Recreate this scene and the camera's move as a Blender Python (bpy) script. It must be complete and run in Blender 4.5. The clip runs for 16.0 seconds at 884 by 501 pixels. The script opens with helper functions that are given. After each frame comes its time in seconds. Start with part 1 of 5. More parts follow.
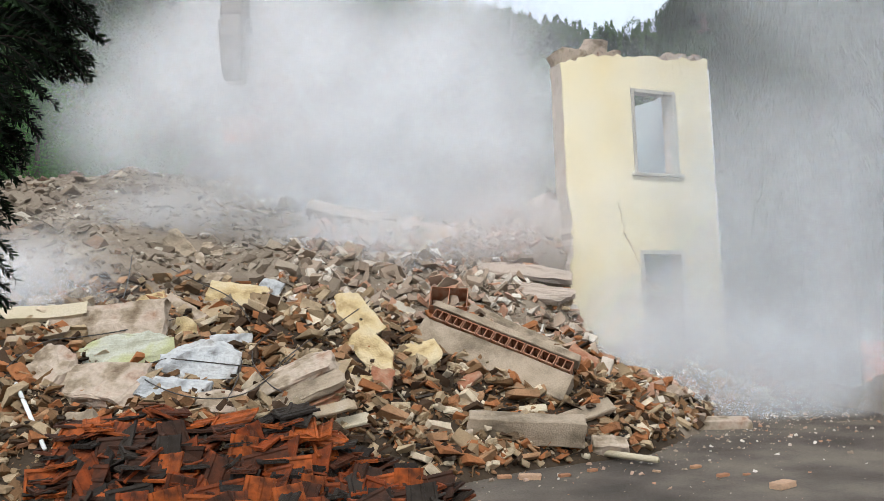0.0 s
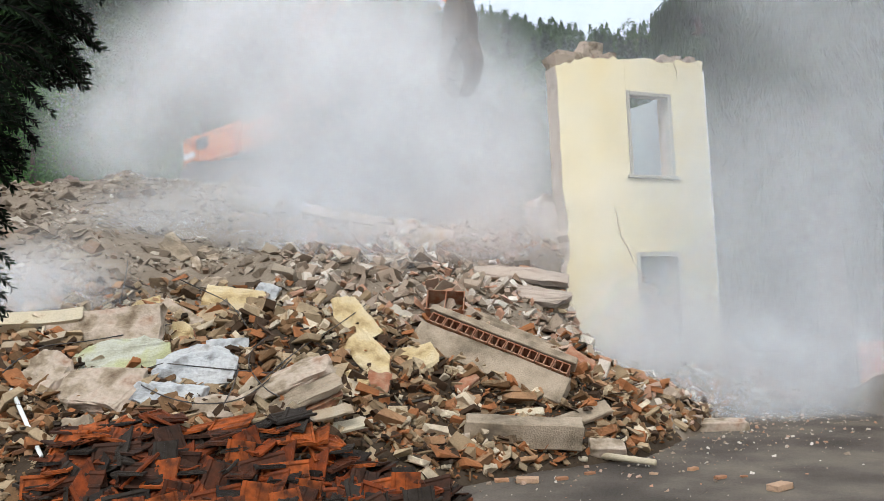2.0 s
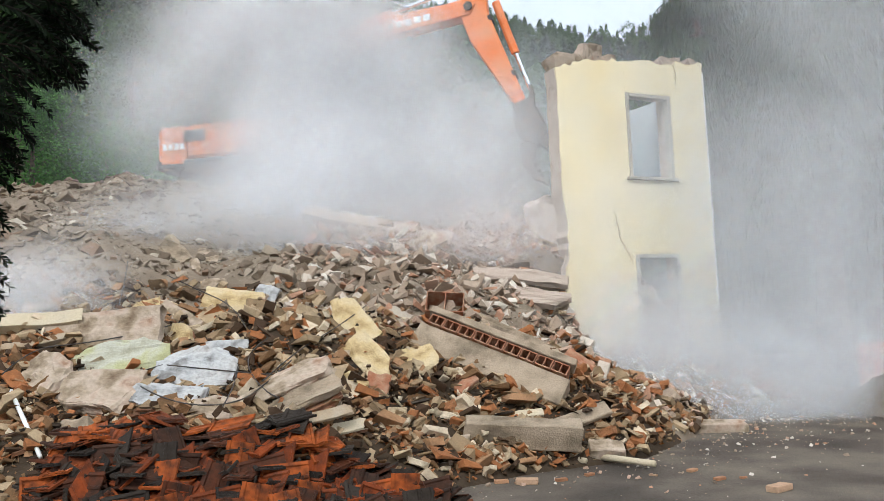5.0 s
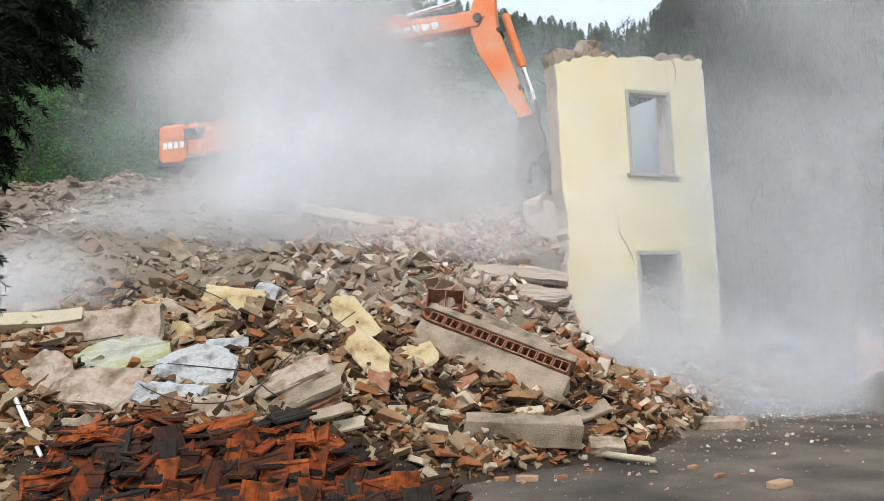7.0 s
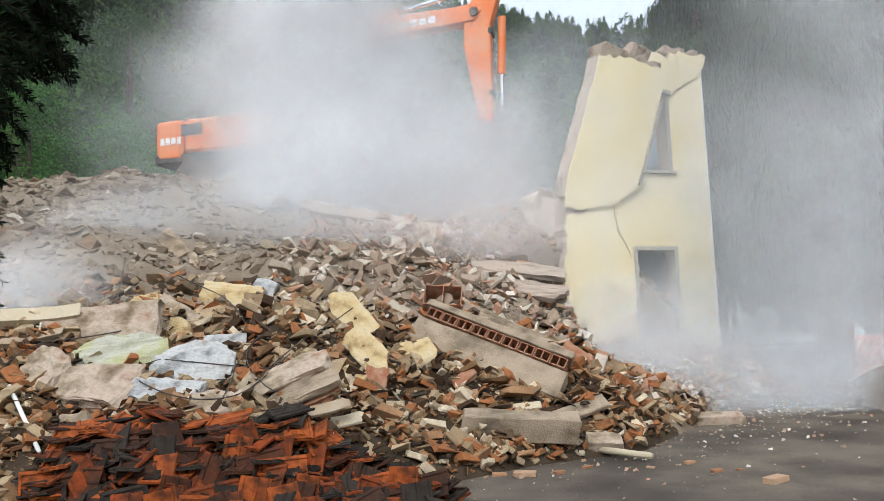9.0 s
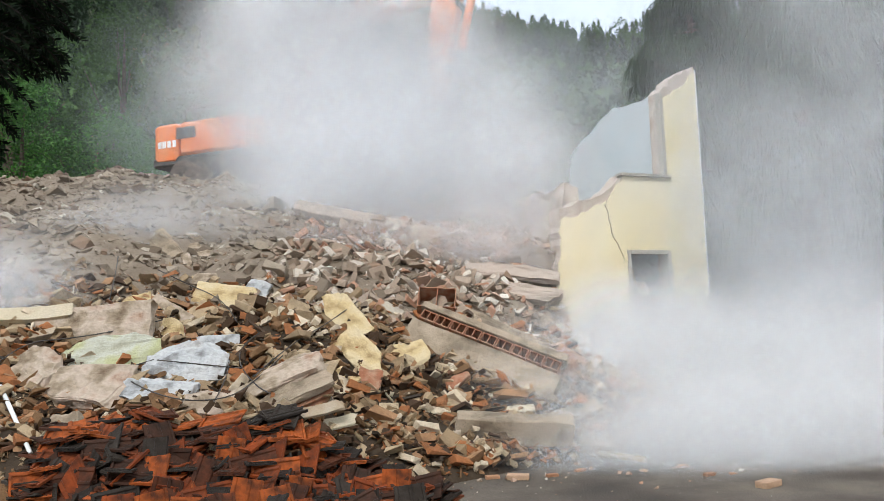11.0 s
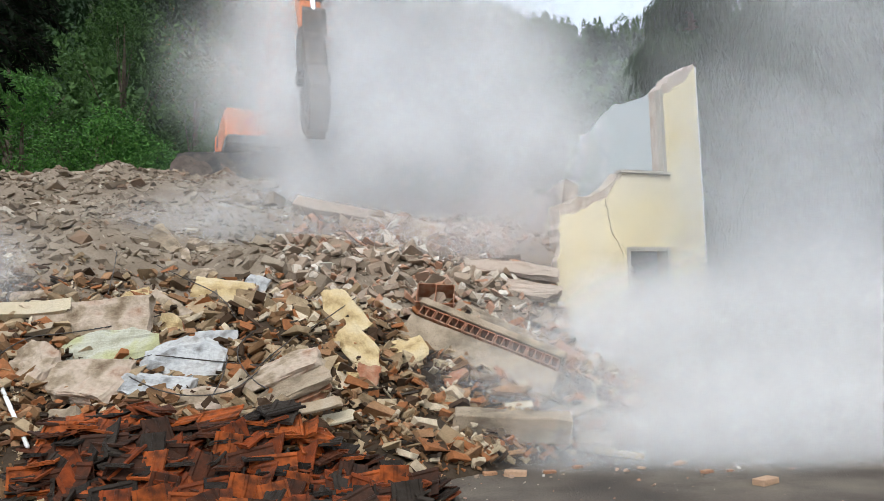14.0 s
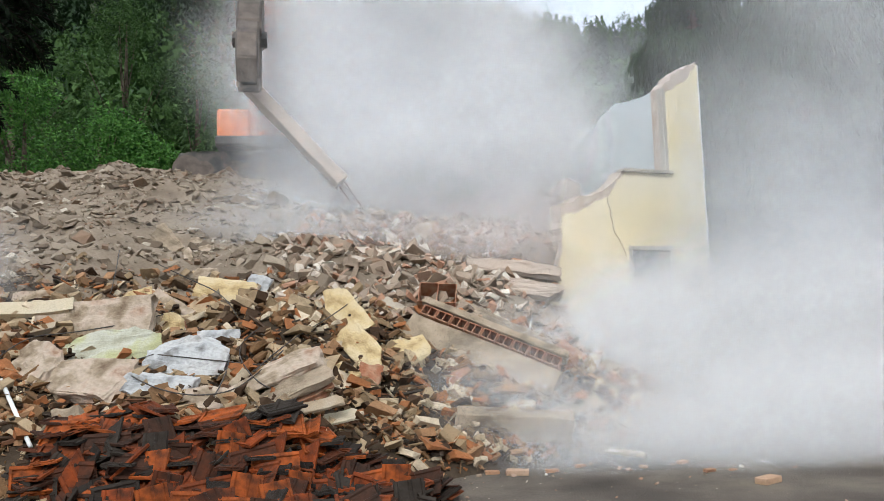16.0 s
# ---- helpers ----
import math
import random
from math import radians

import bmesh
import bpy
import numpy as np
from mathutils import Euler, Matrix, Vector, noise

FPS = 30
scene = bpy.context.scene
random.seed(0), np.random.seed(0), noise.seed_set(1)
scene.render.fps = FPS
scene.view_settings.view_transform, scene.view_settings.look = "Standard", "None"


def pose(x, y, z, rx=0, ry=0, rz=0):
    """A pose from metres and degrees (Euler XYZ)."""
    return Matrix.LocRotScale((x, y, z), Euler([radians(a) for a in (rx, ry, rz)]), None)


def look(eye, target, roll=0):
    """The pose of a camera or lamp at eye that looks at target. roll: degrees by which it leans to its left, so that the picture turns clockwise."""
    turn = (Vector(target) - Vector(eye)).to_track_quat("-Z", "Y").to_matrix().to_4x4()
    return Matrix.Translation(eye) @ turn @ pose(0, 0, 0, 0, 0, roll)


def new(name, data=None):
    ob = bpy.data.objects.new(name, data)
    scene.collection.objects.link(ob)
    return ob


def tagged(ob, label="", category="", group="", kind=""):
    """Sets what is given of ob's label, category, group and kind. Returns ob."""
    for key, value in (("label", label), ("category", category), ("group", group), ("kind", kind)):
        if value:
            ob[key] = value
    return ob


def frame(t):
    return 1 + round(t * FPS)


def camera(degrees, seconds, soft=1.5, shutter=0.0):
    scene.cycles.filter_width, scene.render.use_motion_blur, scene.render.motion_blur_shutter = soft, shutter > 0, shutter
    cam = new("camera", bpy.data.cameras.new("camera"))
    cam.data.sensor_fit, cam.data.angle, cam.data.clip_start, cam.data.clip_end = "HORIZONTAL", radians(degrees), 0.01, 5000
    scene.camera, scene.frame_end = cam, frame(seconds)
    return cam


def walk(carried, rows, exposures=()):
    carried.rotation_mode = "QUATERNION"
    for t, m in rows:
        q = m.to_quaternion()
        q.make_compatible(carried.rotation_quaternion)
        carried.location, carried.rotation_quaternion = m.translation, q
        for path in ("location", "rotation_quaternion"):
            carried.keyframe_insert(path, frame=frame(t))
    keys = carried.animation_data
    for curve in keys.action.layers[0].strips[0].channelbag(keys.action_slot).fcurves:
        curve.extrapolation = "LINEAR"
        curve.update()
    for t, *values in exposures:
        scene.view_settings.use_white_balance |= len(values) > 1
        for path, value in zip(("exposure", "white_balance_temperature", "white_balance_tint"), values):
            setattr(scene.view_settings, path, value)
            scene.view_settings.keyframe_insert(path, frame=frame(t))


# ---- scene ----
cam = camera(60.0, 16.0, 0.75)
PATH = [
    (0, (-0.013, 0.001, 1.593), (-0.022, 1.993, 1.775), -1.9),
    (0.5, (-0.009, -0.003, 1.598), (-0.021, 1.989, 1.774), -2.0),
    (1, (-0.001, -0.004, 1.603), (-0.013, 1.988, 1.781), -2.0),
    (1.5, (-0.01, 0.0, 1.6), (-0.016, 1.991, 1.788), -2.1),
    (2, (-0.009, 0.0, 1.604), (-0.009, 1.991, 1.792), -2.2),
    (2.5, (0.0, -0.004, 1.608), (0.002, 1.987, 1.798), -2.3),
    (3, (-0.007, -0.001, 1.602), (-0.001, 1.989, 1.803), -2.4),
    (3.5, (-0.011, -0.007, 1.602), (-0.008, 1.983, 1.801), -2.3),
    (4, (-0.008, -0.009, 1.6), (-0.007, 1.981, 1.797), -2.2),
    (6.5, (-0.01, 0.001, 1.596), (-0.008, 1.992, 1.784), -2.3),
    (7, (0.004, 0.0, 1.6), (0.003, 1.991, 1.786), -2.4),
    (7.5, (-0.007, -0.001, 1.61), (-0.007, 1.991, 1.793), -2.3),
    (8, (-0.006, 0.002, 1.603), (0.001, 1.994, 1.786), -2.4),
    (8.5, (0.0, 0.002, 1.595), (0.005, 1.994, 1.776), -2.4),
    (9, (0.0, -0.009, 1.603), (0.005, 1.984, 1.778), -2.4),
    (11.5, (-0.012, 0.001, 1.604), (0.012, 1.993, 1.785), -2.0),
    (12, (-0.004, 0.004, 1.602), (0.02, 1.996, 1.784), -2.0),
    (12.5, (0.004, 0.003, 1.604), (0.03, 1.994, 1.788), -2.0),
    (13, (-0.002, 0.001, 1.605), (0.027, 1.992, 1.789), -2.0),
    (13.5, (-0.001, 0.0, 1.602), (0.025, 1.992, 1.779), -1.9),
    (14, (0.003, 0.004, 1.605), (0.025, 1.997, 1.775), -1.8),
    (14.5, (0.002, 0.004, 1.596), (0.026, 1.997, 1.763), -1.8),
    (15, (-0.011, 0.006, 1.596), (0.014, 1.999, 1.766), -1.9),
    (15.5, (-0.002, 0.006, 1.599), (0.018, 1.998, 1.766), -1.9),
    (16, (0.008, 0.006, 1.604), (0.024, 1.999, 1.772), -1.9),
]
walk(cam, [(t, look(eye, target, roll)) for t, eye, target, roll in PATH], exposures=[(0, 0.45, 6300, 10), (16, 0.45, 6300, 10)])

# ---- light ----
world = bpy.data.worlds.new("world")
scene.world = world
world.use_nodes = True
wn = world.node_tree
sky = wn.nodes.new("ShaderNodeTexSky")
sky.sky_type = "NISHITA"
sky.sun_disc = False
sky.sun_elevation = radians(50)
sky.sun_rotation = radians(150)
sky.air_density, sky.dust_density, sky.ozone_density = 1.0, 6.0, 1.0
cloud = wn.nodes.new("ShaderNodeMixRGB")
cloud.inputs[0].default_value = 0.75
cloud.inputs[2].default_value = (8.2, 9.2, 10.2, 1)
wn.links.new(sky.outputs[0], cloud.inputs[1])
wn.links.new(cloud.outputs[0], wn.nodes["Background"].inputs[0])
wn.nodes["Background"].inputs[1].default_value = 0.10

sun_data = bpy.data.lights.new("sun", "SUN")
sun_data.energy, sun_data.angle, sun_data.color = 1.5, radians(25), (1.0, 0.96, 0.9)
sun = new("sun", sun_data)
sun.matrix_world = look((-8, -20, 30), (0, 8, 0))
scene.cycles.transparent_max_bounces = 160


# ---- materials ----
def ramp_node(nt, stops):
    r = nt.nodes.new("ShaderNodeValToRGB")
    el = r.color_ramp.elements
    while len(el) < len(stops):
        el.new(0.5)
    for e, (p, c) in zip(el, stops):
        e.position, e.color = p, (*c, 1)
    return r


def surface(name, stops, scale=8.0, rough=0.85, bump=0.4, pick="noise", metal=0.0, grime=0.35, grain=60.0, dirt=(0.16, 0.13, 0.10)):
    """A worn surface: a palette picked per piece or by noise, blotches of dirt, fine grain and relief."""
    m = bpy.data.materials.new(name)
    m.use_nodes = True
    nt = m.node_tree
    b = nt.nodes["Principled BSDF"]
    b.inputs["Metallic"].default_value = metal
    b.inputs["Specular IOR Level"].default_value = 0.5 if metal or rough < 0.65 else 0.15
    co = nt.nodes.new("ShaderNodeTexCoord")
    big = nt.nodes.new("ShaderNodeTexNoise")
    big.inputs["Scale"].default_value, big.inputs["Detail"].default_value = scale, 6
    fine = nt.nodes.new("ShaderNodeTexNoise")
    fine.inputs["Scale"].default_value, fine.inputs["Detail"].default_value = grain, 4
    for n in (big, fine):
        nt.links.new(co.outputs["Object"], n.inputs["Vector"])
    r = ramp_node(nt, stops)
    if pick == "island":
        g = nt.nodes.new("ShaderNodeNewGeometry")
        nt.links.new(g.outputs["Random Per Island"], r.inputs[0])
    elif pick == "object":
        g = nt.nodes.new("ShaderNodeObjectInfo")
        nt.links.new(g.outputs["Random"], r.inputs[0])
    else:
        nt.links.new(big.outputs[0], r.inputs[0])
    if pick in ("island", "object"):
        r.color_ramp.interpolation = "CONSTANT"
    mask = ramp_node(nt, [(0.42, (0, 0, 0)), (0.72, (1, 1, 1))])
    nt.links.new(big.outputs[0], mask.inputs[0])
    amount = nt.nodes.new("ShaderNodeMath")
    amount.operation = "MULTIPLY"
    amount.inputs[1].default_value = grime
    nt.links.new(mask.outputs[0], amount.inputs[0])
    mix = nt.nodes.new("ShaderNodeMixRGB")
    mix.inputs[2].default_value = (*dirt, 1)
    nt.links.new(amount.outputs[0], mix.inputs[0])
    nt.links.new(r.outputs[0], mix.inputs[1])
    speck = nt.nodes.new("ShaderNodeMixRGB")
    speck.blend_type = "OVERLAY"
    speck.inputs[0].default_value = 0.32
    nt.links.new(mix.outputs[0], speck.inputs[1])
    nt.links.new(fine.outputs[0], speck.inputs[2])
    nt.links.new(speck.outputs[0], b.inputs["Base Color"])
    rr = nt.nodes.new("ShaderNodeMapRange")
    rr.inputs["To Min"].default_value, rr.inputs["To Max"].default_value = max(0.05, rough - 0.12), min(1.0, rough + 0.1)
    nt.links.new(big.outputs[0], rr.inputs[0])
    nt.links.new(rr.outputs[0], b.inputs["Roughness"])
    bp = nt.nodes.new("ShaderNodeBump")
    bp.inputs["Strength"].default_value, bp.inputs["Distance"].default_value = bump, 0.02
    nt.links.new(fine.outputs[0], bp.inputs["Height"])
    nt.links.new(bp.outputs[0], b.inputs["Normal"])
    return m


M = {}
M["asphalt"] = surface("asphalt", [(0.3, (0.06, 0.05, 0.041)), (0.5, (0.10, 0.084, 0.068)), (0.7, (0.17, 0.145, 0.115))], 0.9, 0.85, 0.9, grain=38, grime=0.5, dirt=(0.19, 0.155, 0.12))
# dark lower soil, darkened further to stand for shade in the rubble's gaps
M["earth"] = surface("earth", [(0.3, (0.030, 0.021, 0.013)), (0.5, (0.055, 0.039, 0.025)), (0.7, (0.085, 0.062, 0.042))], 1.6, 0.95, 1.0, grain=28, grime=0.3, dirt=(0.05, 0.035, 0.022))
M["dusty_earth"] = surface("dusty_earth", [(0.3, (0.16, 0.125, 0.09)), (0.5, (0.22, 0.175, 0.13)), (0.7, (0.29, 0.24, 0.18))], 1.6, 0.95, 1.0, grain=28, grime=0.3)
M["earth_rubble"] = surface("earth_rubble", [(0, (0.19, 0.15, 0.11)), (0.25, (0.26, 0.21, 0.155)), (0.48, (0.145, 0.11, 0.078)), (0.66, (0.32, 0.265, 0.20)), (0.84, (0.23, 0.155, 0.105)), (0.94, (0.44, 0.39, 0.31))], 5, 0.93, 0.6, "island")
M["mixed_rubble"] = surface("mixed_rubble", [(0, (0.17, 0.095, 0.045)), (0.14, (0.33, 0.13, 0.05)), (0.30, (0.27, 0.19, 0.11)), (0.44, (0.06, 0.036, 0.021)), (0.58, (0.35, 0.20, 0.105)), (0.74, (0.40, 0.30, 0.185)), (0.90, (0.60, 0.50, 0.36))], 6, 0.9, 0.7, "island", grime=0.45, dirt=(0.06, 0.04, 0.025))
M["pale_rubble"] = surface("pale_rubble", [(0, (0.36, 0.28, 0.21)), (0.25, (0.44, 0.30, 0.22)), (0.45, (0.30, 0.23, 0.17)), (0.62, (0.52, 0.45, 0.37)), (0.8, (0.40, 0.22, 0.14)), (0.92, (0.65, 0.60, 0.52))], 6, 0.9, 0.6, "island")
M["dark_debris"] = surface("dark_debris", [(0, (0.03, 0.02, 0.013)), (0.35, (0.06, 0.034, 0.02)), (0.6, (0.13, 0.055, 0.025)), (0.8, (0.04, 0.033, 0.026))], 7, 0.9, 0.6, "island")
M["tile"] = surface("tile", [(0, (0.24, 0.05, 0.012)), (0.14, (0.34, 0.08, 0.017)), (0.26, (0.085, 0.027, 0.012)), (0.46, (0.024, 0.019, 0.015)), (0.6, (0.19, 0.045, 0.013)), (0.73, (0.04, 0.032, 0.025)), (0.88, (0.055, 0.024, 0.014))], 9, 0.75, 0.6, "object", grime=0.8, dirt=(0.022, 0.016, 0.012), grain=45)
M["brick"] = surface("brick", [(0, (0.40, 0.19, 0.10)), (0.3, (0.50, 0.27, 0.15)), (0.6, (0.34, 0.15, 0.08)), (0.8, (0.52, 0.34, 0.22))], 9, 0.9, 0.6, "object")
M["stone"] = surface("stone", [(0, (0.28, 0.19, 0.105)), (0.22, (0.38, 0.17, 0.075)), (0.42, (0.16, 0.11, 0.068)), (0.55, (0.50, 0.39, 0.25)), (0.74, (0.36, 0.145, 0.06)), (0.86, (0.66, 0.56, 0.41))], 6, 0.92, 0.8, "object", grime=0.45, dirt=(0.07, 0.05, 0.032))
M["hollow_brick"] = surface("hollow_brick", [(0.3, (0.27, 0.11, 0.06)), (0.7, (0.38, 0.18, 0.105))], 9, 0.9, 0.5, grime=0.6, dirt=(0.36, 0.28, 0.2))
M["white_plaster"] = surface("white_plaster", [(0.30, (0.13, 0.085, 0.052)), (0.44, (0.30, 0.24, 0.17)), (0.56, (0.56, 0.50, 0.41)), (0.68, (0.74, 0.69, 0.59))], 4.2, 0.88, 1.0, grime=0.85, dirt=(0.22, 0.10, 0.045), grain=24)
M["grey_plaster"] = surface("grey_plaster", [(0.32, (0.15, 0.145, 0.135)), (0.46, (0.42, 0.43, 0.43)), (0.62, (0.66, 0.68, 0.68))], 3.8, 0.85, 1.0, grime=0.7, dirt=(0.16, 0.13, 0.10), grain=26)
M["ochre_plaster"] = surface("ochre_plaster", [(0.32, (0.26, 0.17, 0.075)), (0.46, (0.56, 0.43, 0.23)), (0.62, (0.76, 0.65, 0.42))], 3.4, 0.85, 0.9, grime=0.6, dirt=(0.28, 0.19, 0.1))
M["green_plaster"] = surface("green_plaster", [(0.35, (0.30, 0.29, 0.21)), (0.48, (0.46, 0.46, 0.38)), (0.62, (0.44, 0.45, 0.24))], 2.5, 0.85, 0.5, grime=0.3)
M["concrete"] = surface("concrete", [(0.32, (0.15, 0.115, 0.08)), (0.48, (0.28, 0.225, 0.16)), (0.64, (0.40, 0.335, 0.25))], 3.6, 0.92, 0.8, grime=0.3, dirt=(0.3, 0.18, 0.11))
M["masonry"] = surface("masonry", [(0.3, (0.46, 0.37, 0.30)), (0.5, (0.58, 0.51, 0.44)), (0.7, (0.68, 0.63, 0.56))], 3.5, 0.95, 1.0, grime=0.35, dirt=(0.42, 0.25, 0.16), grain=20)
M["facade"] = surface("facade", [(0.3, (0.80, 0.66, 0.37)), (0.5, (0.86, 0.76, 0.51)), (0.68, (0.89, 0.82, 0.62))], 0.6, 0.85, 0.25, grime=0.22, dirt=(0.66, 0.55, 0.40), grain=34)
M["inner_wall"] = surface("inner_wall", [(0.3, (0.55, 0.62, 0.64)), (0.6, (0.66, 0.71, 0.72))], 1.2, 0.85, 0.2, grime=0.2)
M["frame_paint"] = surface("frame_paint", [(0.3, (0.40, 0.37, 0.31)), (0.7, (0.52, 0.48, 0.41))], 3, 0.6, 0.2)
M["wood"] = surface("wood", [(0.3, (0.24, 0.17, 0.10)), (0.5, (0.36, 0.28, 0.19)), (0.7, (0.46, 0.38, 0.28))], 5.0, 0.85, 0.5, grime=0.3)
M["pale_wood"] = surface("pale_wood", [(0.3, (0.45, 0.38, 0.26)), (0.7, (0.60, 0.52, 0.38))], 5.0, 0.85, 0.5, grime=0.3)
# pale blotches: settled dust, and airborne haze mixed into the paint colour
M["orange_paint"] = surface("orange_paint", [(0.3, (0.72, 0.17, 0.035)), (0.7, (0.82, 0.22, 0.05))], 1.5, 0.5, 0.1, grime=0.5, dirt=(0.58, 0.36, 0.24))
M["dark_steel"] = surface("dark_steel", [(0.3, (0.03, 0.03, 0.03)), (0.7, (0.09, 0.085, 0.08))], 4, 0.6, 0.3, metal=0.2, grime=0.5)
M["grey_steel"] = surface("grey_steel", [(0.3, (0.07, 0.055, 0.045)), (0.7, (0.15, 0.12, 0.10))], 4, 0.6, 0.3, metal=0.3, grime=0.5)
M["chrome"] = surface("chrome", [(0.3, (0.75, 0.77, 0.8)), (0.7, (0.85, 0.86, 0.88))], 4, 0.2, 0.0, metal=1.0, grime=0.0)
M["white_paint"] = surface("white_paint", [(0.3, (0.72, 0.72, 0.70)), (0.7, (0.82, 0.82, 0.80))], 4, 0.6, 0.1, grime=0.1)
M["cable"] = surface("cable", [(0.3, (0.02, 0.018, 0.016)), (0.7, (0.06, 0.045, 0.035))], 9, 0.6, 0.2, grime=0.2)
M["rust"] = surface("rust", [(0.3, (0.10, 0.05, 0.03)), (0.7, (0.2, 0.1, 0.06))], 9, 0.85, 0.3)
M["barrier"] = surface("barrier", [(0.3, (0.75, 0.20, 0.12)), (0.7, (0.85, 0.28, 0.17))], 3, 0.6, 0.1, grime=0.1)
M["glass"] = bpy.data.materials.new("glass")
M["glass"].use_nodes = True
M["glass"].node_tree.nodes["Principled BSDF"].inputs["Base Color"].default_value = (0.03, 0.04, 0.045, 1)
M["glass"].node_tree.nodes["Principled BSDF"].inputs["Roughness"].default_value = 0.08


def foliage(name, stops):
    m = surface(name, stops, 3.0, 0.7, 0.2, "island", grime=0.25, dirt=(0.02, 0.03, 0.015))
    return m


M["bark"] = surface("bark", [(0.3, (0.05, 0.038, 0.028)), (0.7, (0.11, 0.085, 0.065))], 6, 0.95, 1.0, grain=25)
M["bright_leaf"] = foliage("bright_leaf", [(0, (0.045, 0.13, 0.022)), (0.3, (0.07, 0.19, 0.03)), (0.6, (0.03, 0.085, 0.016)), (0.85, (0.10, 0.22, 0.045))])
M["mid_leaf"] = foliage("mid_leaf", [(0, (0.04, 0.085, 0.02)), (0.4, (0.06, 0.115, 0.03)), (0.75, (0.03, 0.065, 0.018))])
M["dark_needle"] = foliage("dark_needle", [(0, (0.022, 0.045, 0.018)), (0.4, (0.034, 0.065, 0.026)), (0.75, (0.018, 0.036, 0.016))])
# near-black needles and bark: the close conifer's backlit shade is put into the colour
M["shaded_needle"] = surface("shaded_needle", [(0, (0.005, 0.010, 0.004)), (0.5, (0.010, 0.022, 0.007)), (0.8, (0.003, 0.007, 0.003))], 3.0, 0.9, 0.2, "island", grime=0.2, dirt=(0.005, 0.007, 0.004))
M["shaded_bark"] = surface("shaded_bark", [(0.3, (0.010, 0.008, 0.006)), (0.7, (0.022, 0.016, 0.012))], 6, 0.95, 1.0, grain=25, grime=0.2, dirt=(0.01, 0.01, 0.006))
M["soil"] = surface("soil", [(0.3, (0.02, 0.035, 0.012)), (0.7, (0.045, 0.065, 0.025))], 0.5, 0.95, 0.5)


# ---- mesh helpers ----
def mesh_of(bm, name, material, smooth=False):
    me = bpy.data.meshes.new(name)
    bm.to_mesh(me)
    bm.free()
    me.materials.append(material)
    if smooth:
        me.polygons.foreach_set("use_smooth", [True] * len(me.polygons))
    return me


def part(name, bm, material, parent=None, label="", smooth=False):
    ob = new(name, mesh_of(bm, name, material, smooth))
    ob.parent = parent
    return tagged(ob, label)


def shared(name, me, parent, m):
    """One more piece on a mesh that alike pieces share."""
    ob = new(name, me)
    ob.parent = parent
    ob.matrix_basis = m
    return ob


def empty(name, m, label, category, group=""):
    ob = new(name)
    ob.matrix_basis = m
    return tagged(ob, label, category, group)


def box_bm(sx, sy, sz, bevel=0.0, at=(0, 0, 0), bm=None, seg=1):
    out = bm or bmesh.new()
    made = bmesh.ops.create_cube(out, size=1.0, matrix=Matrix.Translation(at) @ Matrix.Diagonal((sx, sy, sz, 1)))
    if bevel:
        vs = set(made["verts"])
        bmesh.ops.bevel(out, geom=[e for e in out.edges if e.verts[0] in vs and e.verts[1] in vs], offset=bevel, segments=seg, affect="EDGES", profile=0.6)
    return out


def tube_bm(a, b, r, r2=None, seg=10, bm=None):
    out = bm or bmesh.new()
    a, b = Vector(a), Vector(b)
    q = (b - a).to_track_quat("Z", "Y").to_matrix().to_4x4()
    bmesh.ops.create_cone(out, cap_ends=True, segments=seg, radius1=r, radius2=r if r2 is None else r2, depth=(b - a).length, matrix=Matrix.Translation((a + b) / 2) @ q)
    return out


def prism_bm(outline, thick, bevel=0.0, bm=None, axis="y", at=0.0):
    """A plate with the given outline in xz (or xy), centred in its thickness."""
    out = bm or bmesh.new()
    lo, hi = [], []
    for u, v in outline:
        p0 = (u, at - thick / 2, v) if axis == "y" else (u, v, at - thick / 2)
        p1 = (u, at + thick / 2, v) if axis == "y" else (u, v, at + thick / 2)
        lo.append(out.verts.new(p0))
        hi.append(out.verts.new(p1))
    n = len(outline)
    out.faces.new(lo)
    out.faces.new(hi[::-1])
    rim = []
    for i in range(n):
        out.faces.new((lo[i], hi[i], hi[(i + 1) % n], lo[(i + 1) % n]))
    bmesh.ops.recalc_face_normals(out, faces=out.faces[:])
    if bevel:
        vs = set(lo + hi)
        bmesh.ops.bevel(out, geom=[e for e in out.edges if e.verts[0] in vs and e.verts[1] in vs], offset=bevel, segments=1, affect="EDGES")
    return out


def jag(p, q, n, amp, rng):
    """Points from p to q, q left out, on a broken line."""
    (x0, y0), (x1, y1) = p, q
    l = math.hypot(x1 - x0, y1 - y0)
    pts = []
    for i in range(n):
        k = i / n
        o = 0 if i == 0 else rng.uniform(-amp, amp)
        pts.append((x0 + (x1 - x0) * k - (y1 - y0) / l * o, y0 + (y1 - y0) * k + (x1 - x0) / l * o))
    return pts


def rough_bm(bm, amp, scale, seed=0, cuts=0):
    """Breaks up a shape's surface by noise."""
    if cuts:
        bmesh.ops.subdivide_edges(bm, edges=bm.edges[:], cuts=cuts, use_grid_fill=True)
    for v in bm.verts:
        v.co += noise.noise_vector(v.co * scale + Vector((seed * 7.3, seed * 3.1, seed))) * amp
    return bm


